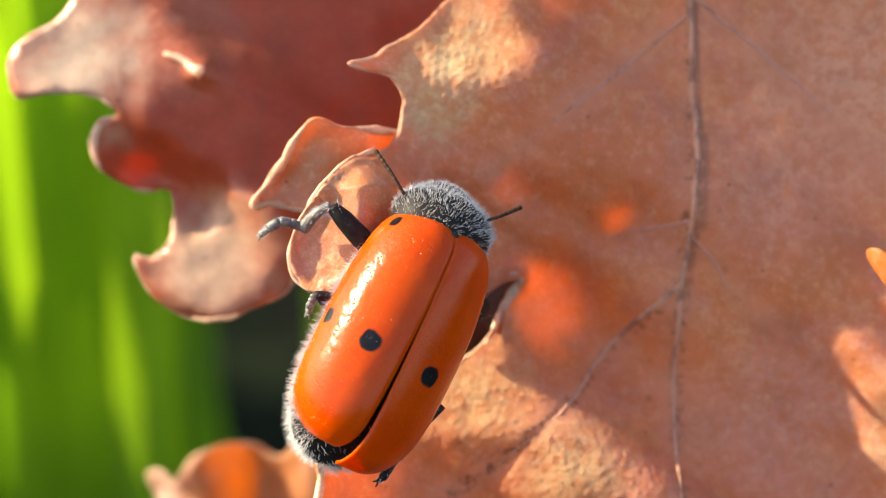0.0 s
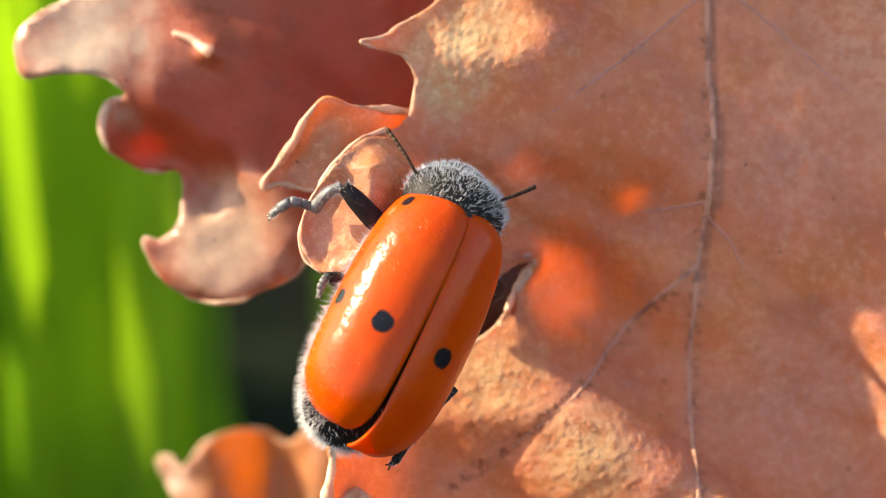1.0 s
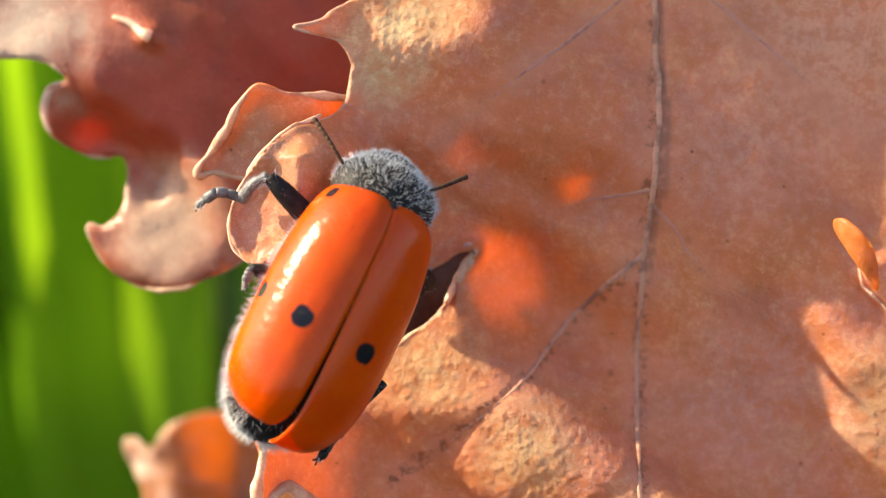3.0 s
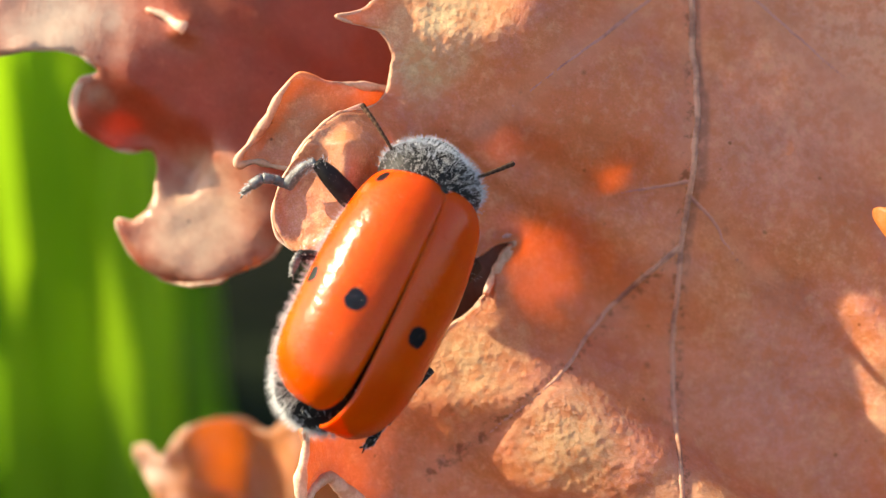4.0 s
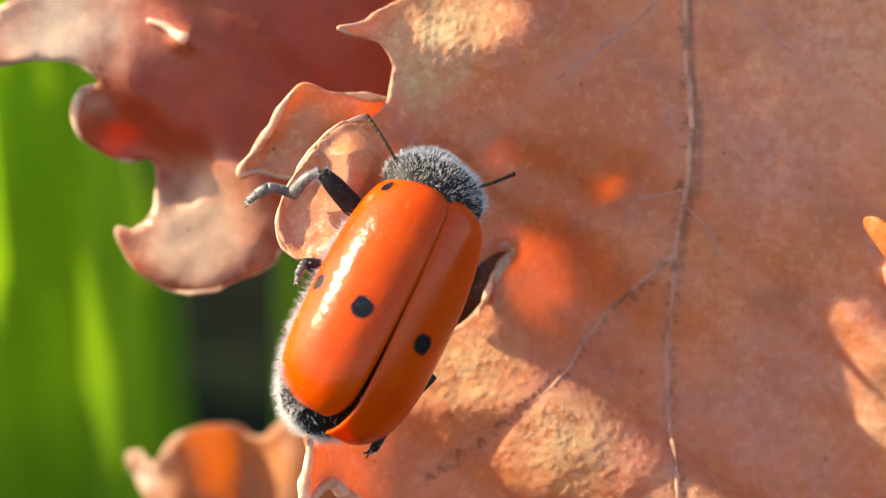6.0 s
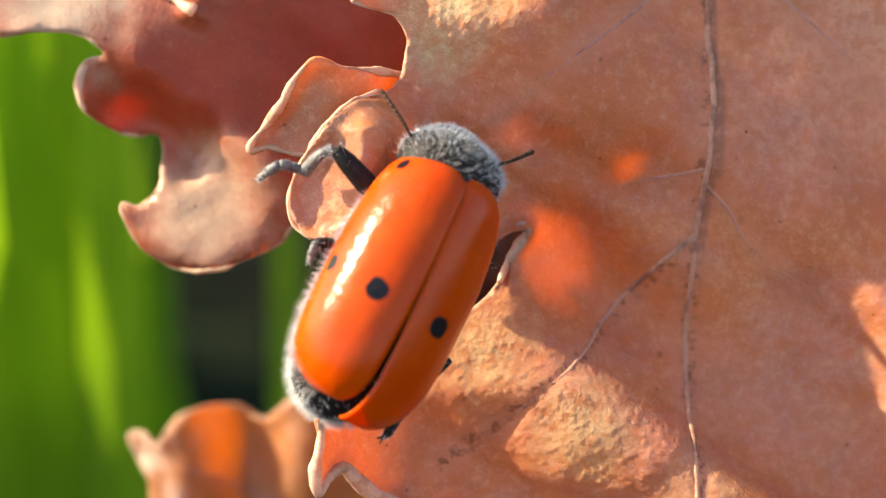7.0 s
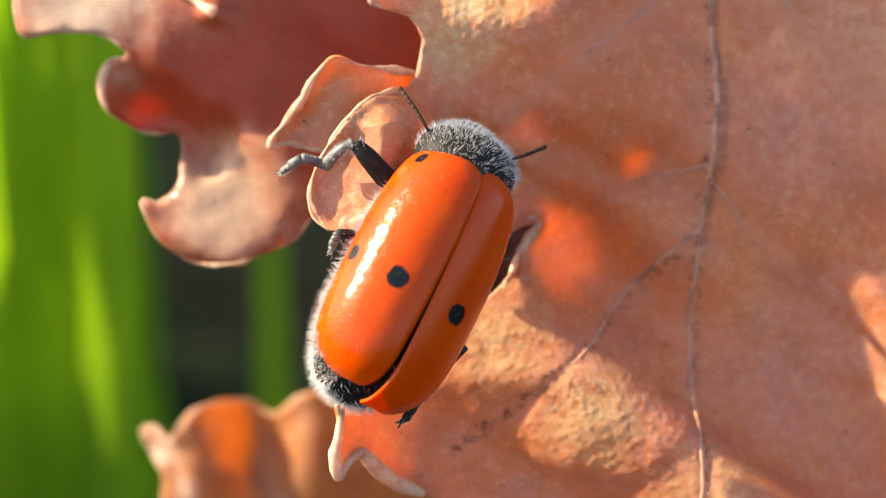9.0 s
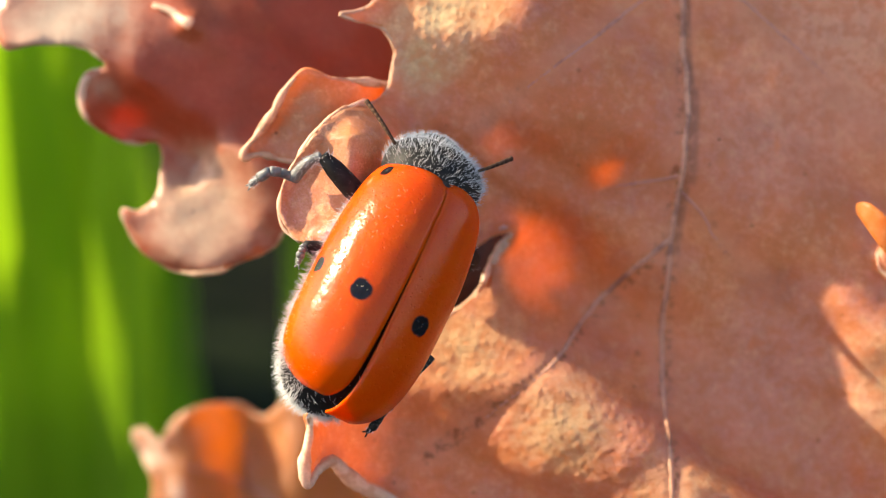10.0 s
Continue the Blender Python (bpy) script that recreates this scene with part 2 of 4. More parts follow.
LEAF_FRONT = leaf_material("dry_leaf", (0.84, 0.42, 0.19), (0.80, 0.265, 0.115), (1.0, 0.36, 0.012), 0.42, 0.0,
                           # the brown tint at 13.5 paints the shade beside the tear
                           [(11.6, -2.1, 0.9, (0.16, 0.06, 0.07)), (13.5, 0.7, 1.3, (0.58, 0.21, 0.07)), (7.2, -4.36, 0.12, (0.06, 0.03, 0.03)),
                            # brown tints paint shade on two lobes; tan ones paint the sunlit crest
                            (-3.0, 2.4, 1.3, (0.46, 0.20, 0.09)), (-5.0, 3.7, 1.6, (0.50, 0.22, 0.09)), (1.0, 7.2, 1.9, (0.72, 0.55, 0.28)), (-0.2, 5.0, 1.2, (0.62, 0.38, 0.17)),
                            # the first tint paints sky sheen, the last four warm sunlight on slopes
                            (14.5, 6.5, 4.5, (0.90, 0.51, 0.32)), (11.6, -5.0, 3.4, (0.66, 0.33, 0.26)), (4.8, 3.0, 3.3, (0.70, 0.215, 0.08)), (6.4, -2.6, 1.5, (0.68, 0.22, 0.09)), (11.5, 3.2, 3.0, (0.76, 0.37, 0.25)), (0.5, -7.0, 2.2, (0.72, 0.23, 0.095)), (1.4, -4.2, 1.6, (0.76, 0.53, 0.28)), (4.5, -6.5, 1.9, (0.76, 0.54, 0.27)), (8.4, -9.6, 2.0, (0.76, 0.52, 0.27)), (16.6, -5.3, 2.6, (0.72, 0.52, 0.28))]
                           + [(x, y, q, (0.06, 0.03, 0.028)) for x, y, q in ((2.2, -6.3, 0.13), (1.3, -6.9, 0.1), (0.5, -7.4, 0.16), (0.1, -8.0, 0.1), (0.8, -5.7, 0.12),
                              (6.9, -1.6, 0.14), (8.4, -0.9, 0.16), (8.3, -3.6, 0.12), (8.25, -5.5, 0.13), (7.8, -6.6, 0.11), (9.6, 0.0, 0.16), (5.0, 5.0, 0.1), (3.0, 4.4, 0.09))],
                           [(3.9, -1.1, 1.8), (3.6, 0.3, 1.0), (5.8, 1.7, 0.8)], [(-3.6, 1.6, 2.6), (-0.2, 5.8, 1.6)],
                           [((8.5, 14.0), (8.6, 5.0)), ((8.6, 5.0), (8.2, -0.44)), ((8.2, -0.44), (8.0, -10.0)), ((8.2, -0.44), (4.39, -4.42)), ((4.39, -4.42), (0.07, -7.81)),
                            ((8.48, 1.15), (11.5, -2.1)), ((8.5, 8.6), (1.9, 3.31)), ((8.5, 9.2), (16.38, 2.12))],
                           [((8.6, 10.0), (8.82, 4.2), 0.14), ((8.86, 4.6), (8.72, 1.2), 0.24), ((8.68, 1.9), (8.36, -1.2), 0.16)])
# both pale tints paint sunlight on the lobes of this red leaf
LEAF_BACK = leaf_material("dry_leaf_red", (0.50, 0.15, 0.075), (0.44, 0.085, 0.03), (0.85, 0.14, 0.02), 0.45, 31.0, [(-12.2, 7.2, 3.0, (0.55, 0.43, 0.31)), (-7.9, 0.4, 2.6, (0.62, 0.44, 0.29))], (), [(-10.9, 4.5, 0.5), (-7.6, 0.4, 2.6), (-13.2, 7.4, 2.5), (-9.0, 8.0, 2.4)], mottle=0.25)
LEAF_LOW = leaf_material("dry_leaf_orange", (0.60, 0.33, 0.19), (0.50, 0.20, 0.065), (1.0, 0.42, 0.04), 0.48, 57.0, [(-11.2, -9.2, 1.0, (0.85, 0.68, 0.55)), (-9.9, -10.9, 0.7, (0.85, 0.70, 0.60))], [(-8.0, -8.7, 1.0)])
VEIN = vein_material("midrib", (0.82, 0.44, 0.28), (0.42, 0.20, 0.13))
PALE_VEIN = vein_material("side_vein", (0.74, 0.36, 0.23), (0.50, 0.20, 0.13))
MARGIN = vein_material("leaf_margin", (0.80, 0.55, 0.36), (0.45, 0.24, 0.14))
DIM_VEIN = vein_material("dim_vein", (0.52, 0.22, 0.13), (0.40, 0.14, 0.08))
# near-black so that the gap at the notch reads as shaded
LEAF_DARK = leaf_material("notch_shade_leaf", (0.11, 0.042, 0.024), (0.07, 0.026, 0.015), (0.2, 0.05, 0.01), 0.06, 12.0)
PALE_ROLL = vein_material("pale_roll", (0.86, 0.64, 0.46), (0.66, 0.40, 0.26))
LEAF_THIN = leaf_material("thin_torn_leaf", (0.92, 0.50, 0.20), (0.86, 0.34, 0.07), (1.0, 0.42, 0.02), 0.75, 71.0)
CUTICLE = plain_material("black_cuticle", (0.010, 0.009, 0.009), (0.022, 0.02, 0.019), 2.0, 0.58, 0.02, 0.0, 0.15)
GREY_LEG = plain_material("grey_leg", (0.075, 0.07, 0.068), (0.17, 0.16, 0.155), 3.0, 0.5)
BROWN_LEG = plain_material("brown_leg", (0.035, 0.014, 0.008), (0.06, 0.024, 0.012), 2.0, 0.7, 0.02, 0.0, 0.1)
HAIR = plain_material("pale_hair", (0.46, 0.45, 0.44), (0.80, 0.79, 0.78), 9.0, 0.4, 0.0)
ANTENNA = plain_material("brown_antenna", (0.045, 0.02, 0.012), (0.09, 0.045, 0.025), 4.0, 0.7, 0.02, 0.0, 0.15)
# soil darkened to near black; the shade behind the leaves is in this colour
SOIL = plain_material("dark_soil", (0.006, 0.011, 0.003), (0.010, 0.008, 0.004), 0.012, 0.9, 4.0, 0.0, 0.08)
GRASS = grass_material()
def water_material():
    m = Nodes("water")
    s = m.node("ShaderNodeBsdfPrincipled", Base_Color=(1.0, 1.0, 1.0, 1.0), Roughness=0.02)
    s.inputs["Transmission Weight"].default_value, s.inputs["IOR"].default_value = 1.0, 1.33
    return m.finish(s.outputs[0])


WATER = water_material()
BARK = plain_material("twig_bark", (0.14, 0.10, 0.07), (0.24, 0.18, 0.13), 0.6, 0.8, 0.2)


# ---- building ----
def part(name, bm, material, parent, label=""):
    """Links a bmesh (in millimetres) as one mesh object under a thing or a part."""
    data = bpy.data.meshes.new(name)
    bmesh.ops.scale(bm, vec=(MM, MM, MM), verts=bm.verts)
    bm.normal_update()
    bm.to_mesh(data)
    bm.free()
    data.materials.append(material)
    for f in data.polygons:
        f.use_smooth = True
    ob = new(name, data)
    ob.parent = parent
    return tagged(ob, label)


def thing(name, m, label, category, **more):
    ob = new(name)
    ob.empty_display_size = 0.002
    ob.matrix_world = m
    return tagged(ob, label, category, **more)


def spline(points, per=6, closed=True):
    """A smooth line through control points (Catmull-Rom)."""
    pts = np.array(points, float)
    if not closed:
        pts = np.vstack([2 * pts[0] - pts[1], pts, 2 * pts[-1] - pts[-2]])
    n, out = len(pts), []
    for i in range(n if closed else n - 3):
        a, b, c, d = (pts[(i + k) % n] for k in range(4)) if not closed else (pts[(i + k - 1) % n] for k in range(4))
        for u in np.linspace(0, 1, per, endpoint=False):
            out.append(0.5 * (2 * b + (c - a) * u + (2 * a - 5 * b + 4 * c - d) * u**2 + (3 * b - a - 3 * c + d) * u**3))
    if not closed:
        out.append(pts[-2])
    return np.array(out)


def fbm(x, y, scale, seed=0.0):
    return noise.fractal(Vector((x * scale + seed, y * scale, seed)), 1.0, 2.0, 3)


def inside(poly, pts):
    x, y = pts[:, 0], pts[:, 1]
    hit = np.zeros(len(pts), bool)
    for (ax, ay), (bx, by) in zip(poly, np.roll(poly, -1, 0)):
        if ay != by:
            hit ^= ((ay > y) != (by > y)) & (x < (bx - ax) * (y - ay) / (by - ay) + ax)
    return hit


def blade(name, outline, height, material, parent, step=0.3, fine=None, thick=0.16, rim=0.0, rim_width=0.35, ragged=0.05, label="", margin=0.048):
    """A leaf blade: the outline filled with a net of points, lifted to its height, its rim curled, and thickened."""
    from mathutils.geometry import delaunay_2d_cdt
    edge = spline(outline, 7)
    for i, (x, y) in enumerate(edge):
        edge[i] += (ragged * fbm(x, y, 1.1, 3.0), ragged * fbm(x, y, 1.1, 9.0))
    lo, hi = edge.min(0), edge.max(0)
    net = []
    rng = np.random.default_rng(5)
    for s, box in ((step * 8 if fine else step, None), (step, fine)):
        gx, gy = np.meshgrid(np.arange(lo[0], hi[0], s), np.arange(lo[1], hi[1], s))
        g = np.stack([gx.ravel(), gy.ravel()], 1) + rng.uniform(-0.25, 0.25, (gx.size, 2)) * s
        if fine is not None:
            within = (g[:, 0] > fine[0]) & (g[:, 0] < fine[2]) & (g[:, 1] > fine[1]) & (g[:, 1] < fine[3])
            g = g[within if box is not None else ~within]
        net.append(g)
        if fine is None:
            break
    net = np.vstack(net)
    net = net[inside(edge, net)]
    far = np.concatenate([np.sqrt(((chunk[:, None] - edge[None]) ** 2).sum(-1)).min(1) for chunk in np.array_split(net, 1 + len(net) // 2000)])
    net = net[far > step * 0.5]
    both = [Vector(p) for p in edge] + [Vector(p) for p in net]
    n = len(edge)
    verts, _, faces, *_ = delaunay_2d_cdt(both, [(i, (i + 1) % n) for i in range(n)], [], 1, 1e-5)
    flat = np.array([(v.x, v.y) for v in verts])
    far = np.concatenate([np.sqrt(((chunk[:, None] - edge[None]) ** 2).sum(-1)).min(1) for chunk in np.array_split(flat, 1 + len(flat) // 2000)])
    bm = bmesh.new()
    made = []
    for (x, y), d in zip(flat, far):
        z = height(x, y)
        if rim:
            z += (rim(x, y) if callable(rim) else rim) * math.exp(-((d / rim_width) ** 2)) * (0.75 + 0.9 * fbm(x, y, 0.35, 17.0))
        made.append(bm.verts.new((x, y, z)))
    for f in faces:
        bm.faces.new([made[i] for i in f])
    bmesh.ops.recalc_face_normals(bm, faces=bm.faces)
    up = sum(f.normal.z for f in bm.faces)
    if up < 0:
        bmesh.ops.reverse_faces(bm, faces=bm.faces)
    ob = part(name, bm, material, parent, label)
    mod = ob.modifiers.new("thickness", "SOLIDIFY")
    mod.thickness, mod.offset = thick * MM, -1.0
    if margin:
        line = [(x, y, height(x, y) - 0.06 + ((rim(x, y) if callable(rim) else rim) * (0.75 + 0.9 * fbm(x, y, 0.35, 17.0)))) for x, y in edge]
        part("margin", tube(bmesh.new(), line + line[:1], [margin * max(0.25, 1 + 1.6 * fbm(x, y, 0.9, 5.0)) for x, y, _ in line + line[:1]], 7, False), MARGIN, parent, "thick pale leaf margin")
    return ob


def tube(bm, points, radii, sides=8, cap=True):
    """A round tube along points, in a bmesh."""
    rings = []
    pts = [Vector(p) for p in points]
    side = None
    for i, p in enumerate(pts):
        way = (pts[min(i + 1, len(pts) - 1)] - pts[max(i - 1, 0)]).normalized()
        if side is None:
            side = way.orthogonal().normalized()
        side = (side - way * side.dot(way)).normalized()
        other = way.cross(side)
        rings.append([bm.verts.new(p + (side * math.cos(a) + other * math.sin(a)) * radii[i]) for a in np.linspace(0, 2 * math.pi, sides, endpoint=False)])
    for a, b in zip(rings, rings[1:]):
        for k in range(sides):
            bm.faces.new((a[k], a[(k + 1) % sides], b[(k + 1) % sides], b[k]))
    if cap:
        bm.faces.new(rings[0][::-1])
        bm.faces.new(rings[-1])
    return bm


def hill(x, y, cx, cy, rx, ry, turn=0.0):
    c, s = math.cos(radians(turn)), math.sin(radians(turn))
    u, v = (x - cx) * c + (y - cy) * s, -(x - cx) * s + (y - cy) * c
    return math.exp(-((u / rx) ** 2) - ((v / ry) ** 2))


# ---- ground and grass ----
def ground():
    bm = bmesh.new()
    bmesh.ops.create_grid(bm, x_segments=40, y_segments=40, size=200000)
    ob = part("ground", bm, SOIL, None)
    tagged(ob, "near-black mossy soil under the grass, with shade in its colour", "ground", kind="structure")


def grass(name, count, where, label, tall=(60, 170), wide=(2.0, 4.5), lean=(0.1, 0.9), ways=(0.0, 6.28)):
    """Bent grass blades on the ground, each with a fold along its middle."""
    rng = random.Random(4)
    verts, faces = [], []
    for _ in range(count):
        x, y = where(rng)
        high, w0 = rng.uniform(*tall), rng.uniform(*wide)
        turn, bend = rng.uniform(*ways), rng.uniform(*lean)
        dx, dy, n = math.cos(turn), math.sin(turn), len(verts)
        for k in range(4):
            u = k / 4
            out, up, w = bend * high * u * u, high * (u - 0.35 * bend * u * u), w0 * (1 - 0.6 * u) / 2
            px, py = x + dx * out, y + dy * out
            verts += [((px - dy * w) * MM, (py + dx * w) * MM, up * MM), ((px + dx * w * 0.5) * MM, (py + dy * w * 0.5) * MM, up * MM), ((px + dy * w) * MM, (py - dx * w) * MM, up * MM)]
        verts.append(((x + dx * bend * high) * MM, (y + dy * bend * high) * MM, high * (1 - 0.35 * bend) * MM))
        for k in range(3):
            a = n + 3 * k
            faces += [(a, a + 1, a + 4, a + 3), (a + 1, a + 2, a + 5, a + 4)]
        faces += [(n + 9, n + 10, n + 12), (n + 10, n + 11, n + 12)]
    data = bpy.data.meshes.new(name)
    data.from_pydata(verts, [], faces)
    data.materials.append(GRASS)
    tagged(new(name, data), label, "grass", kind="stuff")


def lush(rng):
    while True:
        y = rng.uniform(250, 2600)
        x = rng.uniform(-1500, 700)
        edge = -0.205 * (y + 60) + 12 * math.sin(y * 0.009)
        if x < edge:
            return x, y


def tuft(rng):
    """Close behind the leaves, to one side of a dark gap."""
    y = rng.uniform(34, 260)
    return -(0.203 + 0.13 * rng.random() ** 1.2) * (y + 47) - 1, y


def shoots(rng):
    y = rng.uniform(60, 200)
    return -0.175 * (y + 47) + rng.uniform(2, 30), y


ground()
grass("meadow_grass", 12000, lush, "fresh green grass growing from dark soil")
grass("grass_tuft", 420, tuft, "tall bright green grass tuft close behind the leaves", (100, 200), (5.0, 10.0), (0.03, 0.3), (1.5, 3.0))
grass("grass_shoots", 5, shoots, "sparse low green shoots in the shade", (70, 125), (4.0, 8.0), (0.05, 0.3), (0.4, 2.7))


# ---- leaves ----
LEFT_MARGIN = [(8.6, 27), (4, 22), (1.5, 17), (2.5, 12.5), (1.2, 10), (0.18, 8.66), (-0.64, 7.85), (-1.45, 7.36), (-2.08, 6.89), (-2.77, 6.71),
               (-2.18, 6.5), (-1.45, 6.3), (-1.05, 5.68), (-1.13, 4.77), (-1.3, 4.3), (-1.9, 3.8), (-2.72, 3.5), (-3.59, 2.55), (-4.36, 1.34),
               (-4.57, 0.47), (-4.31, -0.22), (-3.68, -0.65)]
NOTCH = [(-1.5, -0.2), (0.5, -0.5), (1.4, -0.85), (2.3, -0.4), (2.86, -0.36), (2.3, -1.1), (1.87, -2.09), (1.0, -2.9), (-1, -4.4), (-3, -5.5)]
LOWER_MARGIN = [(-3.66, -6.03), (-3.57, -6.71), (-3.74, -7.72), (-3.69, -8.36), (-3.4, -7.9), (-2.98, -7.64), (-2.55, -8.15), (-1.88, -8.75),
                (-0.69, -9.3), (1, -11), (0, -14), (3, -17), (8, -21)]
RIGHT_MARGIN = [(13, -18), (17, -13), (21, -9), (24, -3), (22, 2), (24, 8), (20, 14), (17, 20), (12, 23)]


class Relief:
    """Folds of a blade, shaped to lay out lit and shaded patches on a net that follows the light: inside each region
    the blade climbs away from the sun by the given slope; between them it hangs just under the line of the last crest."""

    def __init__(self, box, regions, raised=(), step=0.1, hang=0.08):
        flat = Vector((SUN_FLAT.x, SUN_FLAT.y)).normalized()
        self.u, self.v = np.array((-flat.x, -flat.y)), np.array((-flat.y, flat.x))
        ends = np.array([(x, y) for x in (box[0], box[2]) for y in (box[1], box[3])])
        self.lo = np.array(((ends @ self.u).min(), (ends @ self.v).min()))
        hi = np.array(((ends @ self.u).max(), (ends @ self.v).max()))
        self.step, self.n = step, ((hi - self.lo) / step).astype(int) + 2
        gu, gv = np.meshgrid(self.lo[0] + step * np.arange(self.n[0]), self.lo[1] + step * np.arange(self.n[1]), indexing="ij")
        pts = np.stack([(gu * self.u[0] + gv * self.v[0]).ravel(), (gu * self.u[1] + gv * self.v[1]).ravel()], 1)
        climb, on, dip = np.zeros(gu.shape), np.zeros(gu.shape), np.zeros(gu.shape)
        for slope, soft, outline in regions:
            m = self.soften(inside(spline(outline, 5), pts).reshape(gu.shape).astype(float), soft)
            if slope > 0:
                climb, on = climb * (1 - m) + slope * m, np.maximum(on, m)
            else:
                dip += slope * m
        h, fall = np.zeros(gu.shape), SUN_FLAT.z / math.hypot(SUN_FLAT.x, SUN_FLAT.y)
        line = np.zeros(self.n[1])
        for i in range(1, self.n[0]):
            line = np.maximum(line - fall * step, h[i - 1])
            target = np.minimum(line, self.soften(line, 2.0, (0,))) - hang
            rest = -fall + np.clip((target - h[i - 1]) / 2.0, -0.12, 0.2) + dip[i]
            rise = climb[i] + np.clip((line - h[i - 1]) / 0.15, 0.0, 1.5)
            h[i] = h[i - 1] + step * np.where(on[i] > 0.5, rise, rest)
        h = self.soften(h, 0.6, (1,))
        for lift, soft, outline in raised:
            h += lift * self.soften(inside(spline(outline, 5), pts).reshape(gu.shape).astype(float), soft)
        self.h = h

    def soften(self, a, width, axes=(0, 1)):
        k = max(1, round(width / self.step / 2))
        for axis in axes:
            for _ in range(2):
                a = sum(np.roll(a, j, axis) for j in range(-k, k + 1)) / (2 * k + 1)
        return a

    def __call__(self, x, y):
        gu = min(max((x * self.u[0] + y * self.u[1] - self.lo[0]) / self.step, 0.0), self.n[0] - 1.001)
        gv = min(max((x * self.v[0] + y * self.v[1] - self.lo[1]) / self.step, 0.0), self.n[1] - 1.001)
        i, j = int(gu), int(gv)
        a, b = gu - i, gv - j
        h = self.h
        return float((h[i, j] * (1 - a) + h[i + 1, j] * a) * (1 - b) + (h[i, j + 1] * (1 - a) + h[i + 1, j + 1] * a) * b)


# each slope is outlined from a sunlit patch, so the sun lands there
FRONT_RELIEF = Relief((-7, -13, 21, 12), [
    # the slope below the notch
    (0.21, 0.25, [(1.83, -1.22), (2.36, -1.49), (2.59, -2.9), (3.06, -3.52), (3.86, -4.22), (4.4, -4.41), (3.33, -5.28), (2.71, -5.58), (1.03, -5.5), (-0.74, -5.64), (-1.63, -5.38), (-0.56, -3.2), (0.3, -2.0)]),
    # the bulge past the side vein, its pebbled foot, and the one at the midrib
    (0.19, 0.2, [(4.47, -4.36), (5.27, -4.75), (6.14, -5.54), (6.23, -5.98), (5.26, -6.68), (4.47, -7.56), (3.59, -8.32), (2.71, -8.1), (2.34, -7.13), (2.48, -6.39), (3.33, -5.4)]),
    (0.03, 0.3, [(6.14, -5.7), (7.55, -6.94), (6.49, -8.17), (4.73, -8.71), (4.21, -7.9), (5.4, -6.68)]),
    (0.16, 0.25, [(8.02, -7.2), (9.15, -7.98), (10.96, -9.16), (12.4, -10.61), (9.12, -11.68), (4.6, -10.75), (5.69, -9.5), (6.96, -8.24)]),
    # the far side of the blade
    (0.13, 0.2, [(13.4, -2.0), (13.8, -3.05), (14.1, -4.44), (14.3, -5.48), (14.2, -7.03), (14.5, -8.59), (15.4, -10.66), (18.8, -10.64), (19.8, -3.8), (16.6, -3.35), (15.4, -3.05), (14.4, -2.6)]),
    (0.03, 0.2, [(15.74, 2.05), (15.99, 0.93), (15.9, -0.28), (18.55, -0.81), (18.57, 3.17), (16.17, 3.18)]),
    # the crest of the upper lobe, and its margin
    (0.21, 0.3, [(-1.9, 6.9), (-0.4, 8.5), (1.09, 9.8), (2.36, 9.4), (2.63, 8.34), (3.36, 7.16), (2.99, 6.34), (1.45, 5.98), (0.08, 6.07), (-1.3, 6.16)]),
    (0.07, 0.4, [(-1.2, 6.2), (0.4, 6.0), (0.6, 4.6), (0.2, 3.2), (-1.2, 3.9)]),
    # thin places behind the crests, put where light is to glow through, sink away quickly
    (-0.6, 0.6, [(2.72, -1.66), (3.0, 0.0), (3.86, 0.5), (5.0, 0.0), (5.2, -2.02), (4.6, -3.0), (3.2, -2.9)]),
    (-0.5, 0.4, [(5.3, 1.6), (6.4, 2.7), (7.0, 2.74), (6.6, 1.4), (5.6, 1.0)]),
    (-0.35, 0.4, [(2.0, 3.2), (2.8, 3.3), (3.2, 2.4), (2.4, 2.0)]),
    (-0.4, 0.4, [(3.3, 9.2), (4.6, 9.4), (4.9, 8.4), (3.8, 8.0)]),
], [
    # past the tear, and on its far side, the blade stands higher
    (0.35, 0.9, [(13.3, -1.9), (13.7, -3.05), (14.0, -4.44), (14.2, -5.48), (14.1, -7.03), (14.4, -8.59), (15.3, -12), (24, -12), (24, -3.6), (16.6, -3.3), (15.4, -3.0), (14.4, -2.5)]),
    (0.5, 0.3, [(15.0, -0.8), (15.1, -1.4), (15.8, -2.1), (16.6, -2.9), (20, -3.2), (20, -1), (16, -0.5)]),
])


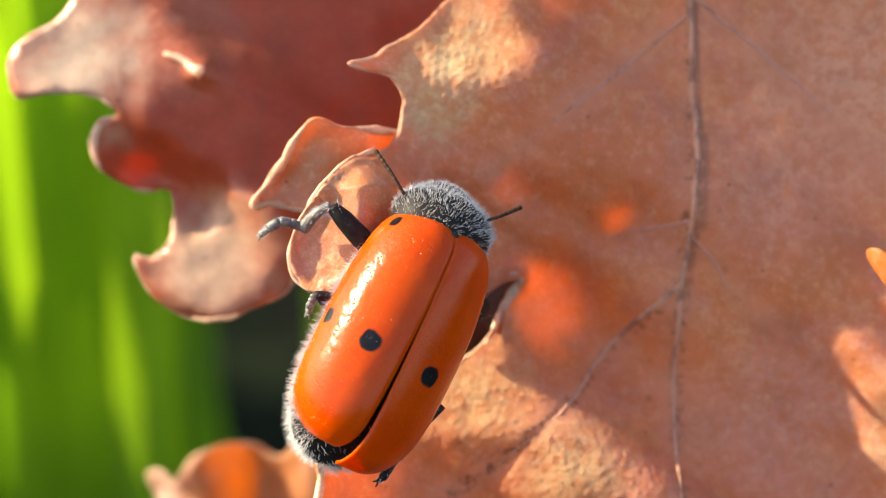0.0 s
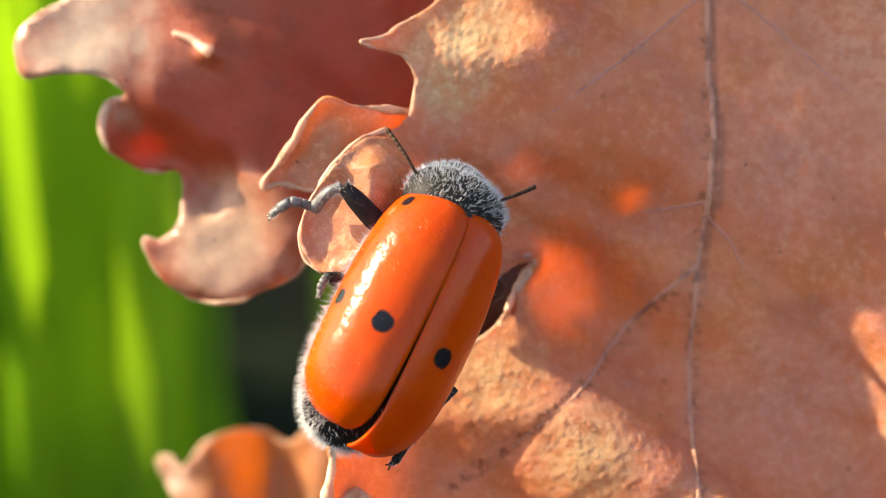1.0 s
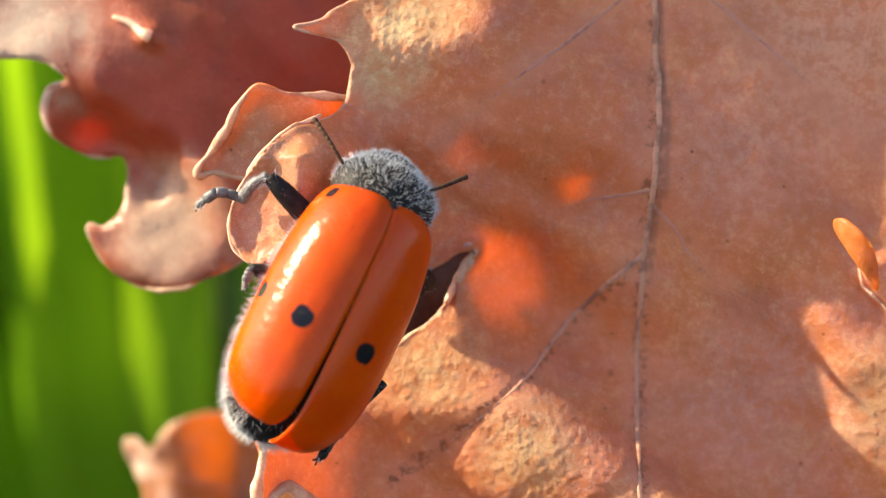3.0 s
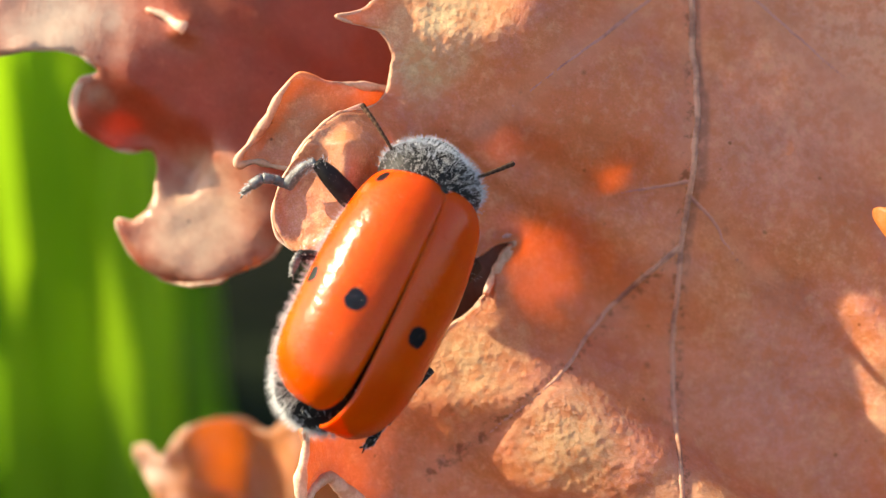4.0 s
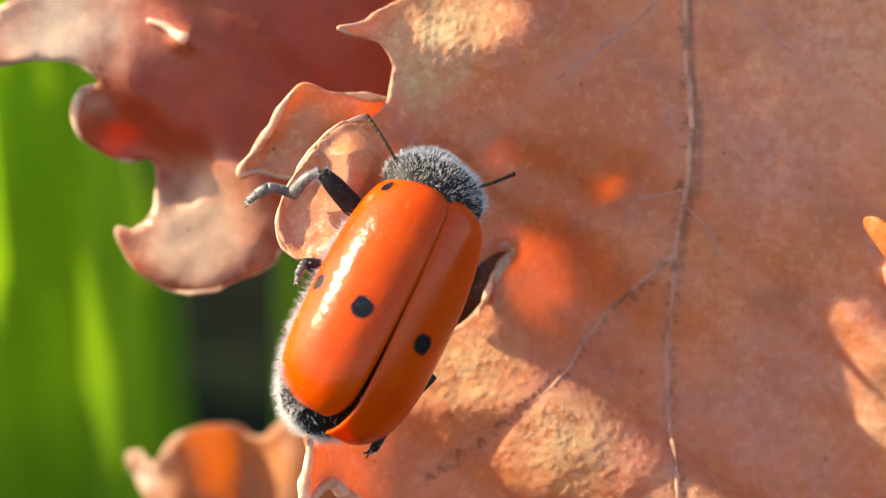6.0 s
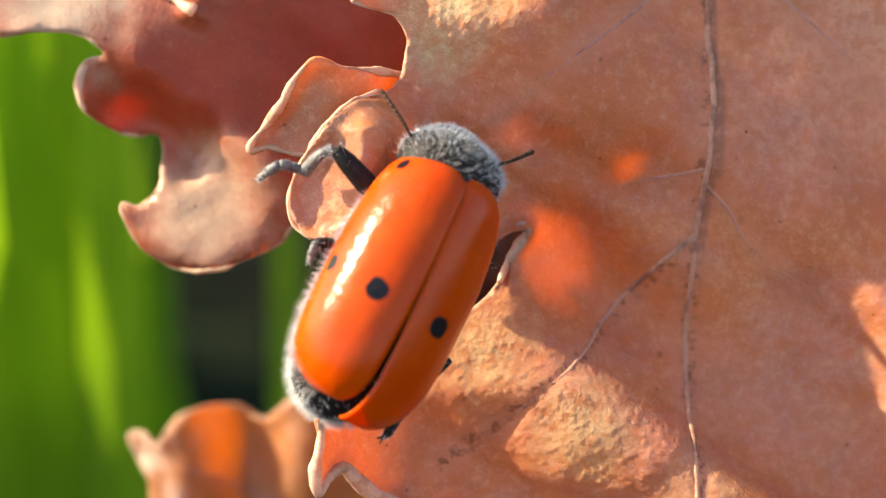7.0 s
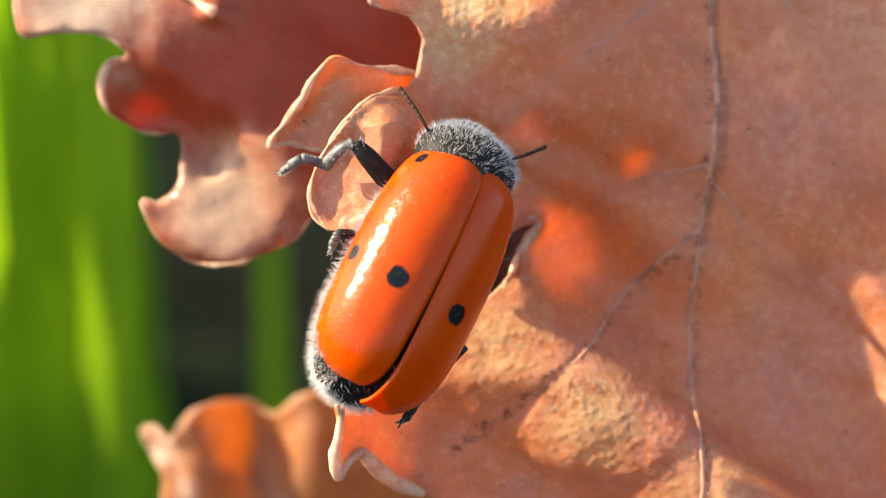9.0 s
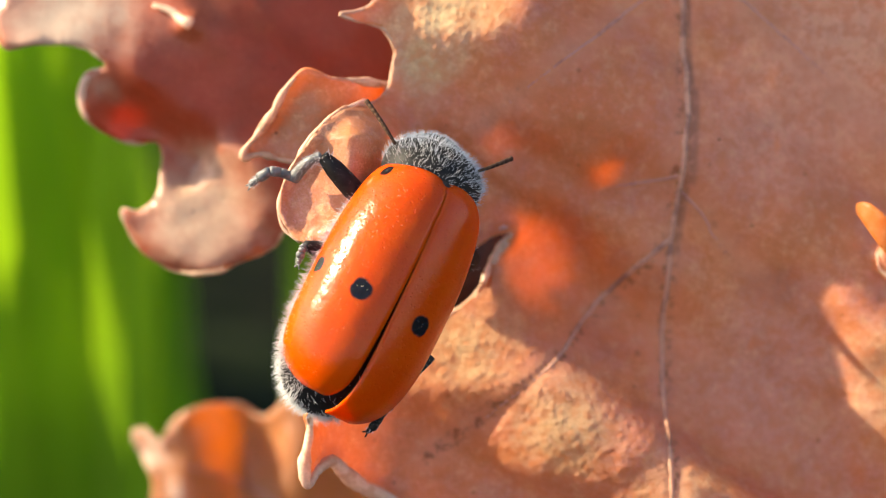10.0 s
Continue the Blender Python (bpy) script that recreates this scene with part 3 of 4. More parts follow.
def front_height(x, y):
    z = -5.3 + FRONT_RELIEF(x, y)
    q = max(0.0, 0.5 - x)
    if y > -2.0:
        # the near lobe climbs to a crest, then turns down towards its margin
        u = min(1.0, q / 2.9)
        fade = min(1.0, max(0.0, (y - 2.6) / 1.6))
        z += (1 - fade) * (3.5 * u * u * (3 - 2 * u) - 0.48 * max(0.0, -2.4 - x))
        z += fade * (0.5 * u + 0.3 * max(0.0, -1.2 - x))
    else:
        z += 0.35 * max(0.0, -0.9 - x) ** 2
    z -= 0.1 * hill(x, y, 8.3, y, 0.5, 9)
    # the blade sinks along the large side vein
    along = min(9.5, max(0.0, (8.2 - x) * 0.707 + (-0.44 - y) * 0.707))
    away = math.hypot(x - 8.2 + 0.707 * along, y + 0.44 + 0.707 * along)
    z -= 0.06 * math.exp(-((away / 0.25) ** 2)) * min(1.0, along / 2.5)
    z += 0.16 * fbm(x, y, 0.22, 2.0) + 0.04 * fbm(x, y, 0.8, 6.0)
    # pebbles
    d = noise.voronoi(Vector((x * 4.4, y * 4.4, 0.3 * fbm(x, y, 2.0, 1.0))))[0][0]
    rough = 0.25 + hill(x, y, 2.5, -4.8, 3.0, 2.0) + hill(x, y, 5.0, -7.0, 3.2, 2.4) + 0.8 * hill(x, y, 1.0, 6.2, 3.0, 2.4) + 0.5 * hill(x, y, 8.0, -10, 4, 3) + 0.35 * hill(x, y, 16, -5, 3, 4)
    bead = min(1.0, max(0.0, (0.52 - d) / 0.42))
    return z + 0.042 * min(1.0, rough) * bead * bead * (3 - 2 * bead)


def vein(name, points, r0, r1, height, parent, sink=0.3, material=None):
    line = spline(points, 30, closed=False)
    n = len(line)
    bm = tube(bmesh.new(), [(x + 0.06 * fbm(x, y, 1.3, 4), y, height(x, y) - sink * r0) for x, y in line], [r0 + (r1 - r0) * i / (n - 1) for i in range(n)], 8)
    return part(name, bm, material or VEIN, parent)


def front_leaf():
    leaf = thing("oak_leaf", mm(0, 0, 0), "dry tan and russet oak leaf, curled and wavy-lobed", "leaf", group="dry oak leaves")
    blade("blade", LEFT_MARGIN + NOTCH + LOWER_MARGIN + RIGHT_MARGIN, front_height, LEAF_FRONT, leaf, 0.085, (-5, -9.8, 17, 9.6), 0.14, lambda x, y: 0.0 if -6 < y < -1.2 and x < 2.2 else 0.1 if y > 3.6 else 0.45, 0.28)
    vein("midrib", [(10, 36), (8.6, 27), (8.4, 14), (8.60, 6.39), (8.69, 4.94), (8.58, 2.77), (8.42, 0.97), (8.20, -0.44), (8.14, -1.74), (8.05, -4.43), (7.98, -7.3), (8.05, -12), (8, -19)], 0.125, 0.09, front_height, leaf, 0.3)
    for pts in ([(8.2, -0.44), (6.38, -2.09), (4.39, -4.42), (2.23, -6.21), (0.07, -7.81)],
                [(8.48, 1.15), (9.29, 0.24), (9.74, -0.57), (10.6, -1.5), (11.4, -2.2)],
                [(8.4, 1.6), (7.2, 1.4), (6.04, 1.15), (4.59, 0.43)],
                [(8.5, 8.6), (5.89, 6.39), (3.71, 4.76), (1.9, 3.31), (-1, 1.6)],
                [(8.5, 9.2), (11.44, 6.79), (12.68, 5.71), (13.91, 4.63), (16.38, 2.12), (20, -1)]):
        branch = pts[0] == (8.2, -0.44)
        vein("side_vein", pts, 0.13 if branch else 0.1, 0.05, front_height, leaf, 0.6 if branch else 0.7, VEIN if branch else PALE_VEIN)
    folded = [(-0.9, 4.2), (-1.2, 4.5), (-2.2, 4.58), (-3.12, 4.64), (-3.86, 4.86), (-4.4, 4.36), (-4.95, 3.44), (-5.88, 2.15), (-5.26, 2.15), (-4.1, 1.95), (-2.9, 2.34), (-1.4, 3.5)]
    blade("folded_lobe", folded, lambda x, y: -4.9 - 0.1 * (x + 4) - 1.1 * max(0.0, x + 2.3) + 0.22 * (y - 4.2) + 0.15 * math.sin(x * 1.7 + 1.0), LEAF_FRONT, leaf, 0.2, None, 0.14, 0.4, 0.25, margin=0.09)
    # added sheet behind the notch; its near-black colour stands for shade there
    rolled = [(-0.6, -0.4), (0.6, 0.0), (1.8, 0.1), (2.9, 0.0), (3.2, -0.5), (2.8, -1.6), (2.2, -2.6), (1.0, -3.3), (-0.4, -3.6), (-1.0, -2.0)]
    blade("notch_backing", rolled, lambda x, y: -7.6 - 0.25 * (x - 1.5) + 0.1 * math.sin(3 * x), LEAF_DARK, leaf, 0.2, None, 0.14, 0.0, 0.25, margin=0.0)
    tongue = [(13.86, 0.66), (14.05, 0.72), (14.3, 0.57), (14.88, -0.03), (15.08, -0.64), (15.1, -1.5), (14.54, -0.81), (14.03, -0.03), (13.86, 0.36)]
    blade("torn_tongue", tongue, lambda x, y: -4.45 - 0.9 * (x - 13.9) * (x - 15.6), LEAF_THIN, leaf, 0.1, None, 0.06, 0.0, 0.2, margin=0.0)
    # thick pale rolls where the margin curls over
    for pts, sizes in (([(-1.95, 3.93), (-3.01, 3.28), (-3.8, 2.3), (-4.2, 1.41), (-4.58, 0.7), (-4.5, -0.15), (-3.95, -0.68)], (0.05, 0.07, 0.09, 0.08, 0.10, 0.08, 0.03)),
                       ([(1.9, -2.0), (2.25, -1.25), (2.6, -0.7), (2.86, -0.42), (2.7, -0.2), (2.45, -0.22)], (0.1, 0.15, 0.18, 0.2, 0.16, 0.1)),
                       ([(14.95, -0.9), (15.05, -1.4), (15.4, -1.75), (15.75, -2.1), (16.2, -2.75)], (0.02, 0.04, 0.06, 0.04, 0.02)),
                       ([(-3.6, -6.0), (-3.62, -6.7), (-3.76, -7.6), (-3.68, -8.3), (-3.4, -7.9), (-2.98, -7.66), (-2.55, -8.15), (-1.88, -8.75), (-0.9, -9.2)],
                        (0.08, 0.14, 0.24, 0.14, 0.2, 0.28, 0.26, 0.24, 0.16))):
        line = spline(pts, 6, closed=False)
        wide = np.interp(np.linspace(0, len(sizes) - 1, len(line)), range(len(sizes)), sizes)
        bm = tube(bmesh.new(), [(x, y, front_height(x, y) + (0.1 if x > 0 or y > -2 else 0.4)) for x, y in line], [w * (1 + 0.5 * fbm(x, y, 1.6, 2.0)) for w, (x, y) in zip(wide, line)], 9)
        part("curled_edge", bm, PALE_ROLL, leaf, "pale rolled leaf edge")
    return leaf


# the lobes' slopes follow the outlines of their sunlit patches
BACK_RELIEF = Relief((-18, -4, 5, 22), [
    (0.16, 0.5, [(-15.2, 7.5), (-13.9, 8.4), (-12.6, 9.9), (-10.6, 10.4), (-9.0, 8.6), (-7.9, 7.0), (-8.4, 6.7), (-9.3, 7.2), (-9.8, 6.3), (-9.7, 4.3), (-10.41, 4.8), (-11.57, 5.8), (-13.11, 5.8), (-14.8, 5.6)]),
    (0.21, 0.4, [(-9.6, 1.9), (-8.42, 1.2), (-7.27, 2.9), (-6.32, 3.05), (-5.55, 1.5), (-5.46, 0.34), (-6.32, -0.9), (-8.23, -1.5), (-9.9, -1.1), (-10.8, 0.25), (-9.94, 0.4)]),
    (-0.5, 0.4, [(-11.2, 4.9), (-10.4, 4.7), (-9.7, 4.1), (-9.5, 3.0), (-10.6, 2.8), (-11.4, 3.4)]),
    (-0.3, 0.5, [(-9.28, 2.7), (-8.5, 1.1), (-7.6, 2.6), (-8.2, 3.78)]),
])


def back_height(x, y):
    """Two lobes that each climb to a crest and drop behind it, with a cup between them."""
    z = -8.2 + BACK_RELIEF(x, y)
    z += 0.5 * hill(x, y, -8.0, 6.75, 0.35, 0.3)
    return z + 0.2 * fbm(x, y, 0.25, 8.0) + 0.06 * fbm(x, y, 0.7, 3.0)


def back_leaf():
    leaf = thing("oak_leaf", mm(0, 0, 0), "dry reddish oak leaf with curled lobes behind", "leaf", group="dry oak leaves")
    edge = [(-13.73, 8.3), (-14.63, 7.6), (-14.75, 6.68), (-14.4, 5.9), (-13.06, 6.1), (-11.62, 5.95), (-10.95, 5.35), (-11.6, 5.1), (-11.9, 4.41), (-11.75, 3.64), (-11.05, 3.07), (-10.09, 2.78), (-9.35, 2.75), (-9.2, 1.87), (-9.35, 0.92), (-9.96, 0.4), (-10.52, 0.42), (-10.22, -0.43), (-9.65, -1.2), (-8.56, -1.69), (-7.21, -1.66), (-6.16, -1.29), (-5.2, -0.78), (-4.45, 0.1), (-1.74, 1.26), (1.54, 2.07), (4.09, 8.2), (3.07, 15.35), (-3.05, 21.48), (-10.2, 20.47), (-13.0, 15.35), (-12.0, 11.5), (-12.7, 9.2)]
    blade("blade", edge, back_height, LEAF_BACK, leaf, 0.25, None, 0.16, 0.06, 0.3, margin=0.05)
    vein("midrib", [(10, 35), (2, 26), (-3, 20), (-5, 12), (-6, 6), (-7, 1), (-7.6, -1)], 0.2, 0.05, back_height, leaf, 0.95, DIM_VEIN)
    # the lip of the cup, and the tip where the upper lobe rolls in
    for pts, sizes in (([(-11.0, 5.2), (-11.6, 5.0), (-11.85, 4.4), (-11.7, 3.7), (-11.2, 3.2)], (0.08, 0.18, 0.22, 0.18, 0.08)),
                       ([(-9.3, 7.4), (-8.7, 7.2), (-8.25, 6.85), (-7.95, 6.7)], (0.08, 0.13, 0.16, 0.24))):
        line = spline(pts, 6, closed=False)
        wide = np.interp(np.linspace(0, len(sizes) - 1, len(line)), range(len(sizes)), sizes)
        part("curled_edge", tube(bmesh.new(), [(x, y, back_height(x, y) + (-0.15 if x < -10 else 0.1)) for x, y in line], wide, 9), PALE_ROLL, leaf, "pale rolled leaf edge")
    return leaf


def low_leaf():
    leaf = thing("oak_leaf", mm(0, 0, 0), "dry orange-tan oak leaf lower on the sprig", "leaf", group="dry oak leaves")
    edge = [(-11.85, -8.5), (-11.29, -8.4), (-10.71, -8.8), (-9.91, -7.8), (-8.66, -7.35), (-7.51, -7.45), (-6.59, -7.9), (-5.44, -7.05), (-4.07, -7.0), (-1.2, -8.0), (1.5, -9.0), (4.0, -12.84), (3.0, -17), (-4.5, -20), (-12, -17.5), (-11.3, -12.8), (-10.94, -10.5), (-11.5, -9.36)]

    def height(x, y):
        z = -21.3 + 1.7 * hill(x, y, -9.6, -10.2, 1.6, 3.2) + 1.2 * hill(x, y, -5.0, -9.0, 1.6, 2.4)
        return z - 1.0 * hill(x, y, -7.2, -8.8, 1.5, 2.0) + 0.3 * fbm(x, y, 0.3, 5.0)

    blade("blade", edge, height, LEAF_LOW, leaf, 0.3, None, 0.18, 0.5, 0.4)
    vein("midrib", [(11.0, -18.8), (3.3, -15.5), (-2.2, -13.3), (-6.6, -11.1), (-9.9, -9.6)], 0.25, 0.06, height, leaf)
    return leaf


def twig():
    """The bare stem that carries the leaves, from the soil up."""
    low = LEAF.inverted() @ Vector((0.012, 0.02, -0.01))
    pts = [tuple(low / MM), (11, -60, -52), (11, -17, -19), (11.5, 8, -14), (10, 35, -6), (8, 60, 4)]
    line = spline(pts, 8, closed=False)
    stem = thing("twig", mm(0, 0, 0), "thin grey-brown oak twig rising from the soil", "twig")
    part("stem", tube(bmesh.new(), line, np.linspace(3.0, 1.0, len(line)), 10), BARK, stem)


front_leaf()
back_leaf()
low_leaf()
twig()


# ---- beetle ----
BEETLE = pose(-1.365, -2.12, -1.95, 0, 0, -26) @ pose(0, 0, 0, -5) @ pose(0, 0, 0, 0, 17)
HALF, WIDE, TALL = 3.78, 2.15, 2.0


def case_point(s, phi, side):
    """A point of a wing case: s from -1 (tip) to 1 (shoulder), phi from the seam (0) down the flank (radians)."""
    if s < 0:
        full = (1 - abs(s) ** 4.6) ** 0.5
    else:
        full = (1 - 0.27 * s**2) * (1 - abs(s) ** 10) ** 0.5
    u = max(0.0, (-s - 0.72) / 0.28)
    gap = 0.012 + 0.055 * max(0.0, min(1.2, 0.5 - s)) ** 1.5 + (0.4 if side < 0 else -0.3) * (1 - (1 - min(1.0, u) ** 2) ** 0.5)
    tip = 0.75 if side < 0 else 0.7
    wide = tip + (WIDE - tip) * full if s < 0 else WIDE * full
    tall = TALL * (0.40 + 0.60 * full)
    x = gap + max(0.0, wide - gap) * math.sin(phi) ** 0.92
    z = tall * (math.cos(phi) if phi < math.pi / 2 else 0.75 * math.cos(phi)) - 0.10 * s * s
    y = HALF * s + 0.22 - (0.45 * max(0.0, -s) ** 3 if side > 0 else 0) - 0.36 * max(0, s) ** 4 * (1 - math.sin(phi))
    return Vector((side * x, y, z))


def elytron(name, side, beetle, material):
    bm = bmesh.new()
    cols, rowsn = 34, 60
    grid = []
    for i in range(rowsn + 1):
        w = -1 + 2 * i / rowsn
        s = math.sin(w * math.pi / 2) * 0.995
        grid.append([bm.verts.new(case_point(s, radians(118) * k / cols, side)) for k in range(cols + 1)])
    for a, b in zip(grid, grid[1:]):
        for k in range(cols):
            f = (a[k], a[k + 1], b[k + 1], b[k])
            bm.faces.new(f if side < 0 else f[::-1])
    ob = part(name, bm, material, beetle, "glossy orange wing case with black spots")
    mod = ob.modifiers.new("thickness", "SOLIDIFY")
    mod.thickness, mod.offset = 0.09 * MM, -1.0
    return ob


def egg(bm, centre, radii, power=1.0, seg=28):
    """A rounded body, in a bmesh."""
    made = bmesh.ops.create_uvsphere(bm, u_segments=seg, v_segments=seg // 2, radius=1.0)["verts"]
    for v in made:
        c = v.co
        v.co = Vector([math.copysign(abs(c[k]) ** power, c[k]) * radii[k] + centre[k] for k in range(3)])
    return made


def fur(name, roots, length, parent, rng, width=0.009):
    """Fine pale hairs: one tapered spike for each (foot, way)."""
    verts, faces = [], []
    for foot, way in roots:
        side = way.orthogonal().normalized()
        other = way.cross(side)
        tip, i = foot + way * length * rng.uniform(0.55, 1.25), len(verts)
        for a in (0, 2.094, 4.189):
            verts.append((foot + (side * math.cos(a) + other * math.sin(a)) * width) * MM)
        verts.append(tip * MM)
        faces += [(i, i + 1, i + 3), (i + 1, i + 2, i + 3), (i + 2, i, i + 3)]
    data = bpy.data.meshes.new(name)
    data.from_pydata(verts, [], faces)
    data.materials.append(HAIR)
    ob = new(name, data)
    ob.parent = parent
    return tagged(ob, "fine silvery hairs")


def hairs(name, centre, radii, power, count, length, keep, lean, parent, rng, width=0.009):
    """Hairs standing on a rounded body; keep(n) chooses where, lean bends them."""
    roots = []
    while len(roots) < count:
        n = Vector((rng.gauss(0, 1), rng.gauss(0, 1), rng.gauss(0, 1))).normalized()
        if not keep(n):
            continue
        foot = Vector([math.copysign(abs(n[k]) ** power, n[k]) * radii[k] * 0.98 + centre[k] for k in range(3)])
        out = Vector([n[k] / radii[k] for k in range(3)]).normalized()
        curl = noise.noise_vector(foot * 3.4) * 1.2
        roots.append((foot, (out + curl + Vector(lean) * rng.uniform(0.4, 1.1) + Vector((rng.gauss(0, 0.3), rng.gauss(0, 0.3), rng.gauss(0, 0.3)))).normalized()))
    return fur(name, roots, length, parent, rng, width)


def limb_hairs(ob, points, radius, count, length, rng):
    """Short hairs along a leg, leaning towards its end."""
    line = [Vector(p) for p in spline(points, 12, closed=False)]
    roots = []
    for _ in range(count):
        i = rng.randrange(len(line) - 1)
        along = (line[i + 1] - line[i]).normalized()
        out = along.orthogonal().normalized()
        out.rotate(Matrix.Rotation(rng.uniform(0, 6.28), 3, along))
        roots.append((line[i].lerp(line[i + 1], rng.random()) + out * radius * 0.9, (out + along * rng.uniform(0.3, 1.0)).normalized()))
    return fur("hair", roots, length, ob, rng, 0.007)


def limb(name, points, radii, material, parent, label=""):
    line = spline(points, 6, closed=False)
    at = np.linspace(0, len(radii) - 1, len(line))
    return part(name, tube(bmesh.new(), line, np.interp(at, range(len(radii)), radii), 10), material, parent, label)


def build_beetle():
    rng = random.Random(11)
    beetle = thing("beetle", LEAF @ Matrix.Diagonal((1, 1, 1, 1)) @ Matrix.LocRotScale(BEETLE.translation * MM, BEETLE.to_quaternion(), None),
                   "orange leaf beetle with black spots and hairy dark thorax", "beetle")
    spots = []
    for side in (-1, 1):
        for s, phi, r in ((-0.14 if side < 0 else -0.2, 28 if side < 0 else 25, 0.35), (0.80, 71, 0.25), (-0.10, 80, 0.28)):
            p = case_point(s, radians(phi), side)
            spots.append((p.x, p.y, p.z, r))
    case = elytron_material(spots)
    elytron("left_elytron", -1, beetle, case)
    elytron("right_elytron", 1, beetle, case)
    body, size = (-0.3, -0.42, -0.35), (1.86, 3.92, 0.98)
    bm = bmesh.new()
    egg(bm, body, size, 0.8)
    abdomen = part("abdomen", bm, CUTICLE, beetle, "black abdomen")
    hairs("hair", body, size, 0.8, 7500, 0.36, lambda n: n.y < 0.75 and (-0.75 < n.z < (0.75 if n.x < -0.25 else 0.3) or (n.z > 0 and n.y < -0.45 and rng.random() < 0.1)), (0, -0.4, 0.1), abdomen, rng)
    body, size = (-0.03, 3.82, -0.4), (1.62, 1.14, 1.5)
    bm = bmesh.new()
    egg(bm, body, size, 0.9)
    pronotum = part("pronotum", bm, CUTICLE, beetle, "black hairy thorax shield")
    hairs("hair", body, size, 0.9, 1900, 0.26, lambda n: n.z > -0.5 and n.y > -0.25 + 0.5 * rng.random(), (0.1, 0.5, 0.25), pronotum, rng, 0.0075)
    bm = bmesh.new()
    egg(bm, (0, 4.45, -1.0), (1.1, 0.8, 0.9))
    head = part("head", bm, CUTICLE, beetle, "black head")
    hairs("hair", (0, 4.45, -1.0), (1.1, 0.8, 0.9), 1.0, 1200, 0.16, lambda n: n.y > 0, (0, 0.4, 0), head, rng)
    bm = bmesh.new()
    egg(bm, (0, 3.32, 1.2), (0.3, 0.42, 0.2))
    part("scutellum", bm, CUTICLE, beetle)
    inv = BEETLE.inverted()

    def at(*pts):
        return [tuple(inv @ Vector(p)) for p in pts]

    def leg(femur, tibia, foot, thick, hairy, skin=GREY_LEG):
        """One leg: thigh, shin, and a foot of four pads with a pair of claws; joints in the leaf's space."""
        if femur:
            pts = at(*femur)
            ob = limb("femur", pts, (thick * 1.1, thick * 1.35, thick * 1.2, thick * 0.75), CUTICLE, beetle)
            limb_hairs(ob, pts, thick * 1.1, 120, 0.16, rng)
        if tibia:
            pts = at(*tibia)
            ob = limb("tibia", pts, (thick * 0.62, thick * 0.6, thick * 0.72, thick * 0.85), skin, beetle)
            limb_hairs(ob, pts, thick * 0.6, hairy, 0.15, rng)
        line = [Vector(p) for p in spline(at(*foot), 8, closed=False)]
        n = len(line) - 1
        bm = bmesh.new()
        for k in range(4):
            a, b = line[n * k // 4], line[n * (k + 1) // 4]
            w = thick * (0.62, 0.66, 0.7, 0.42)[k]
            tube(bm, [a, a.lerp(b, 0.25), a.lerp(b, 0.75), a.lerp(b, 1.02)], [w * 0.84, w * 0.95, w, w * 0.88], 9)
        end = (line[-1] - line[-2]).normalized()
        side = end.orthogonal().normalized()
        for sign in (-1, 1):
            tip = line[-1] + end * 0.16 + side * 0.09 * sign
            tube(bm, [line[-1], tip, tip + end * 0.03 - Vector((0, 0, 0.07))], [0.035, 0.025, 0.006], 6)
        ob = part("tarsus", bm, skin, beetle)
        limb_hairs(ob, at(*foot), thick * 0.5, hairy, 0.10, rng)

    leg([(-1.5, 0.2, -2.8), (-2.3, 1.02, -2.4), (-2.82, 1.6, -2.2), (-3.19, 1.99, -2.1)], [(-3.22, 1.98, -2.1), (-3.63, 1.79, -2.2), (-4.1, 1.34, -2.7)],
        [(-4.1, 1.34, -2.72), (-4.5, 1.5, -2.5), (-4.82, 1.53, -2.4), (-5.16, 1.32, -2.5), (-5.43, 1.11, -2.7)], 0.25, 260)
    leg([(-2.4, -1.2, -2.6), (-3.2, -0.9, -2.2), (-3.7, -0.74, -1.9)], None, [(-3.68, -0.74, -1.9), (-3.8, -0.95, -1.85), (-3.9, -1.3, -2.0)], 0.2, 80)
    leg(None, [(0.2, -4.2, -2.6), (-0.6, -5.0, -2.2), (-1.15, -5.7, -1.9)], [(-1.15, -5.7, -1.9), (-1.4, -6.0, -1.85), (-1.58, -6.3, -1.95), (-1.75, -6.45, -2.05)], 0.21, 140, CUTICLE)
    pts = at((0.3, -1.2, -2.5), (0.8, -1.3, -2.7), (1.2, -1.25, -3.0), (1.5, -1.1, -3.4))
    limb_hairs(limb("femur", pts, (0.35, 0.4, 0.38, 0.28), BROWN_LEG, beetle), pts, 0.4, 60, 0.12, rng)
    # feelers
    for foot, tip in (((-0.95, 2.35, -2.0), (-1.86, 3.72, -2.3)), ((1.2, 1.4, -2.3), (2.69, 1.99, -2.9))):
        a, b = inv @ Vector(foot), inv @ Vector(tip)
        line, wide = [], []
        for i in range(10):
            r = 0.055 + 0.03 * i / 10
            for v, k in ((0.0, 0.72), (0.2, 0.92), (0.7, 1.08), (0.92, 0.86)):
                line.append(a.lerp(b, (i + v) / 10) + Vector((0, 0, 0.12 * math.sin(math.pi * (i + v) / 10))))
                wide.append(r * k)
        bm = tube(bmesh.new(), line, wide, 8)
        part("antenna", bm, ANTENNA, beetle, "jointed brown antenna")


build_beetle()


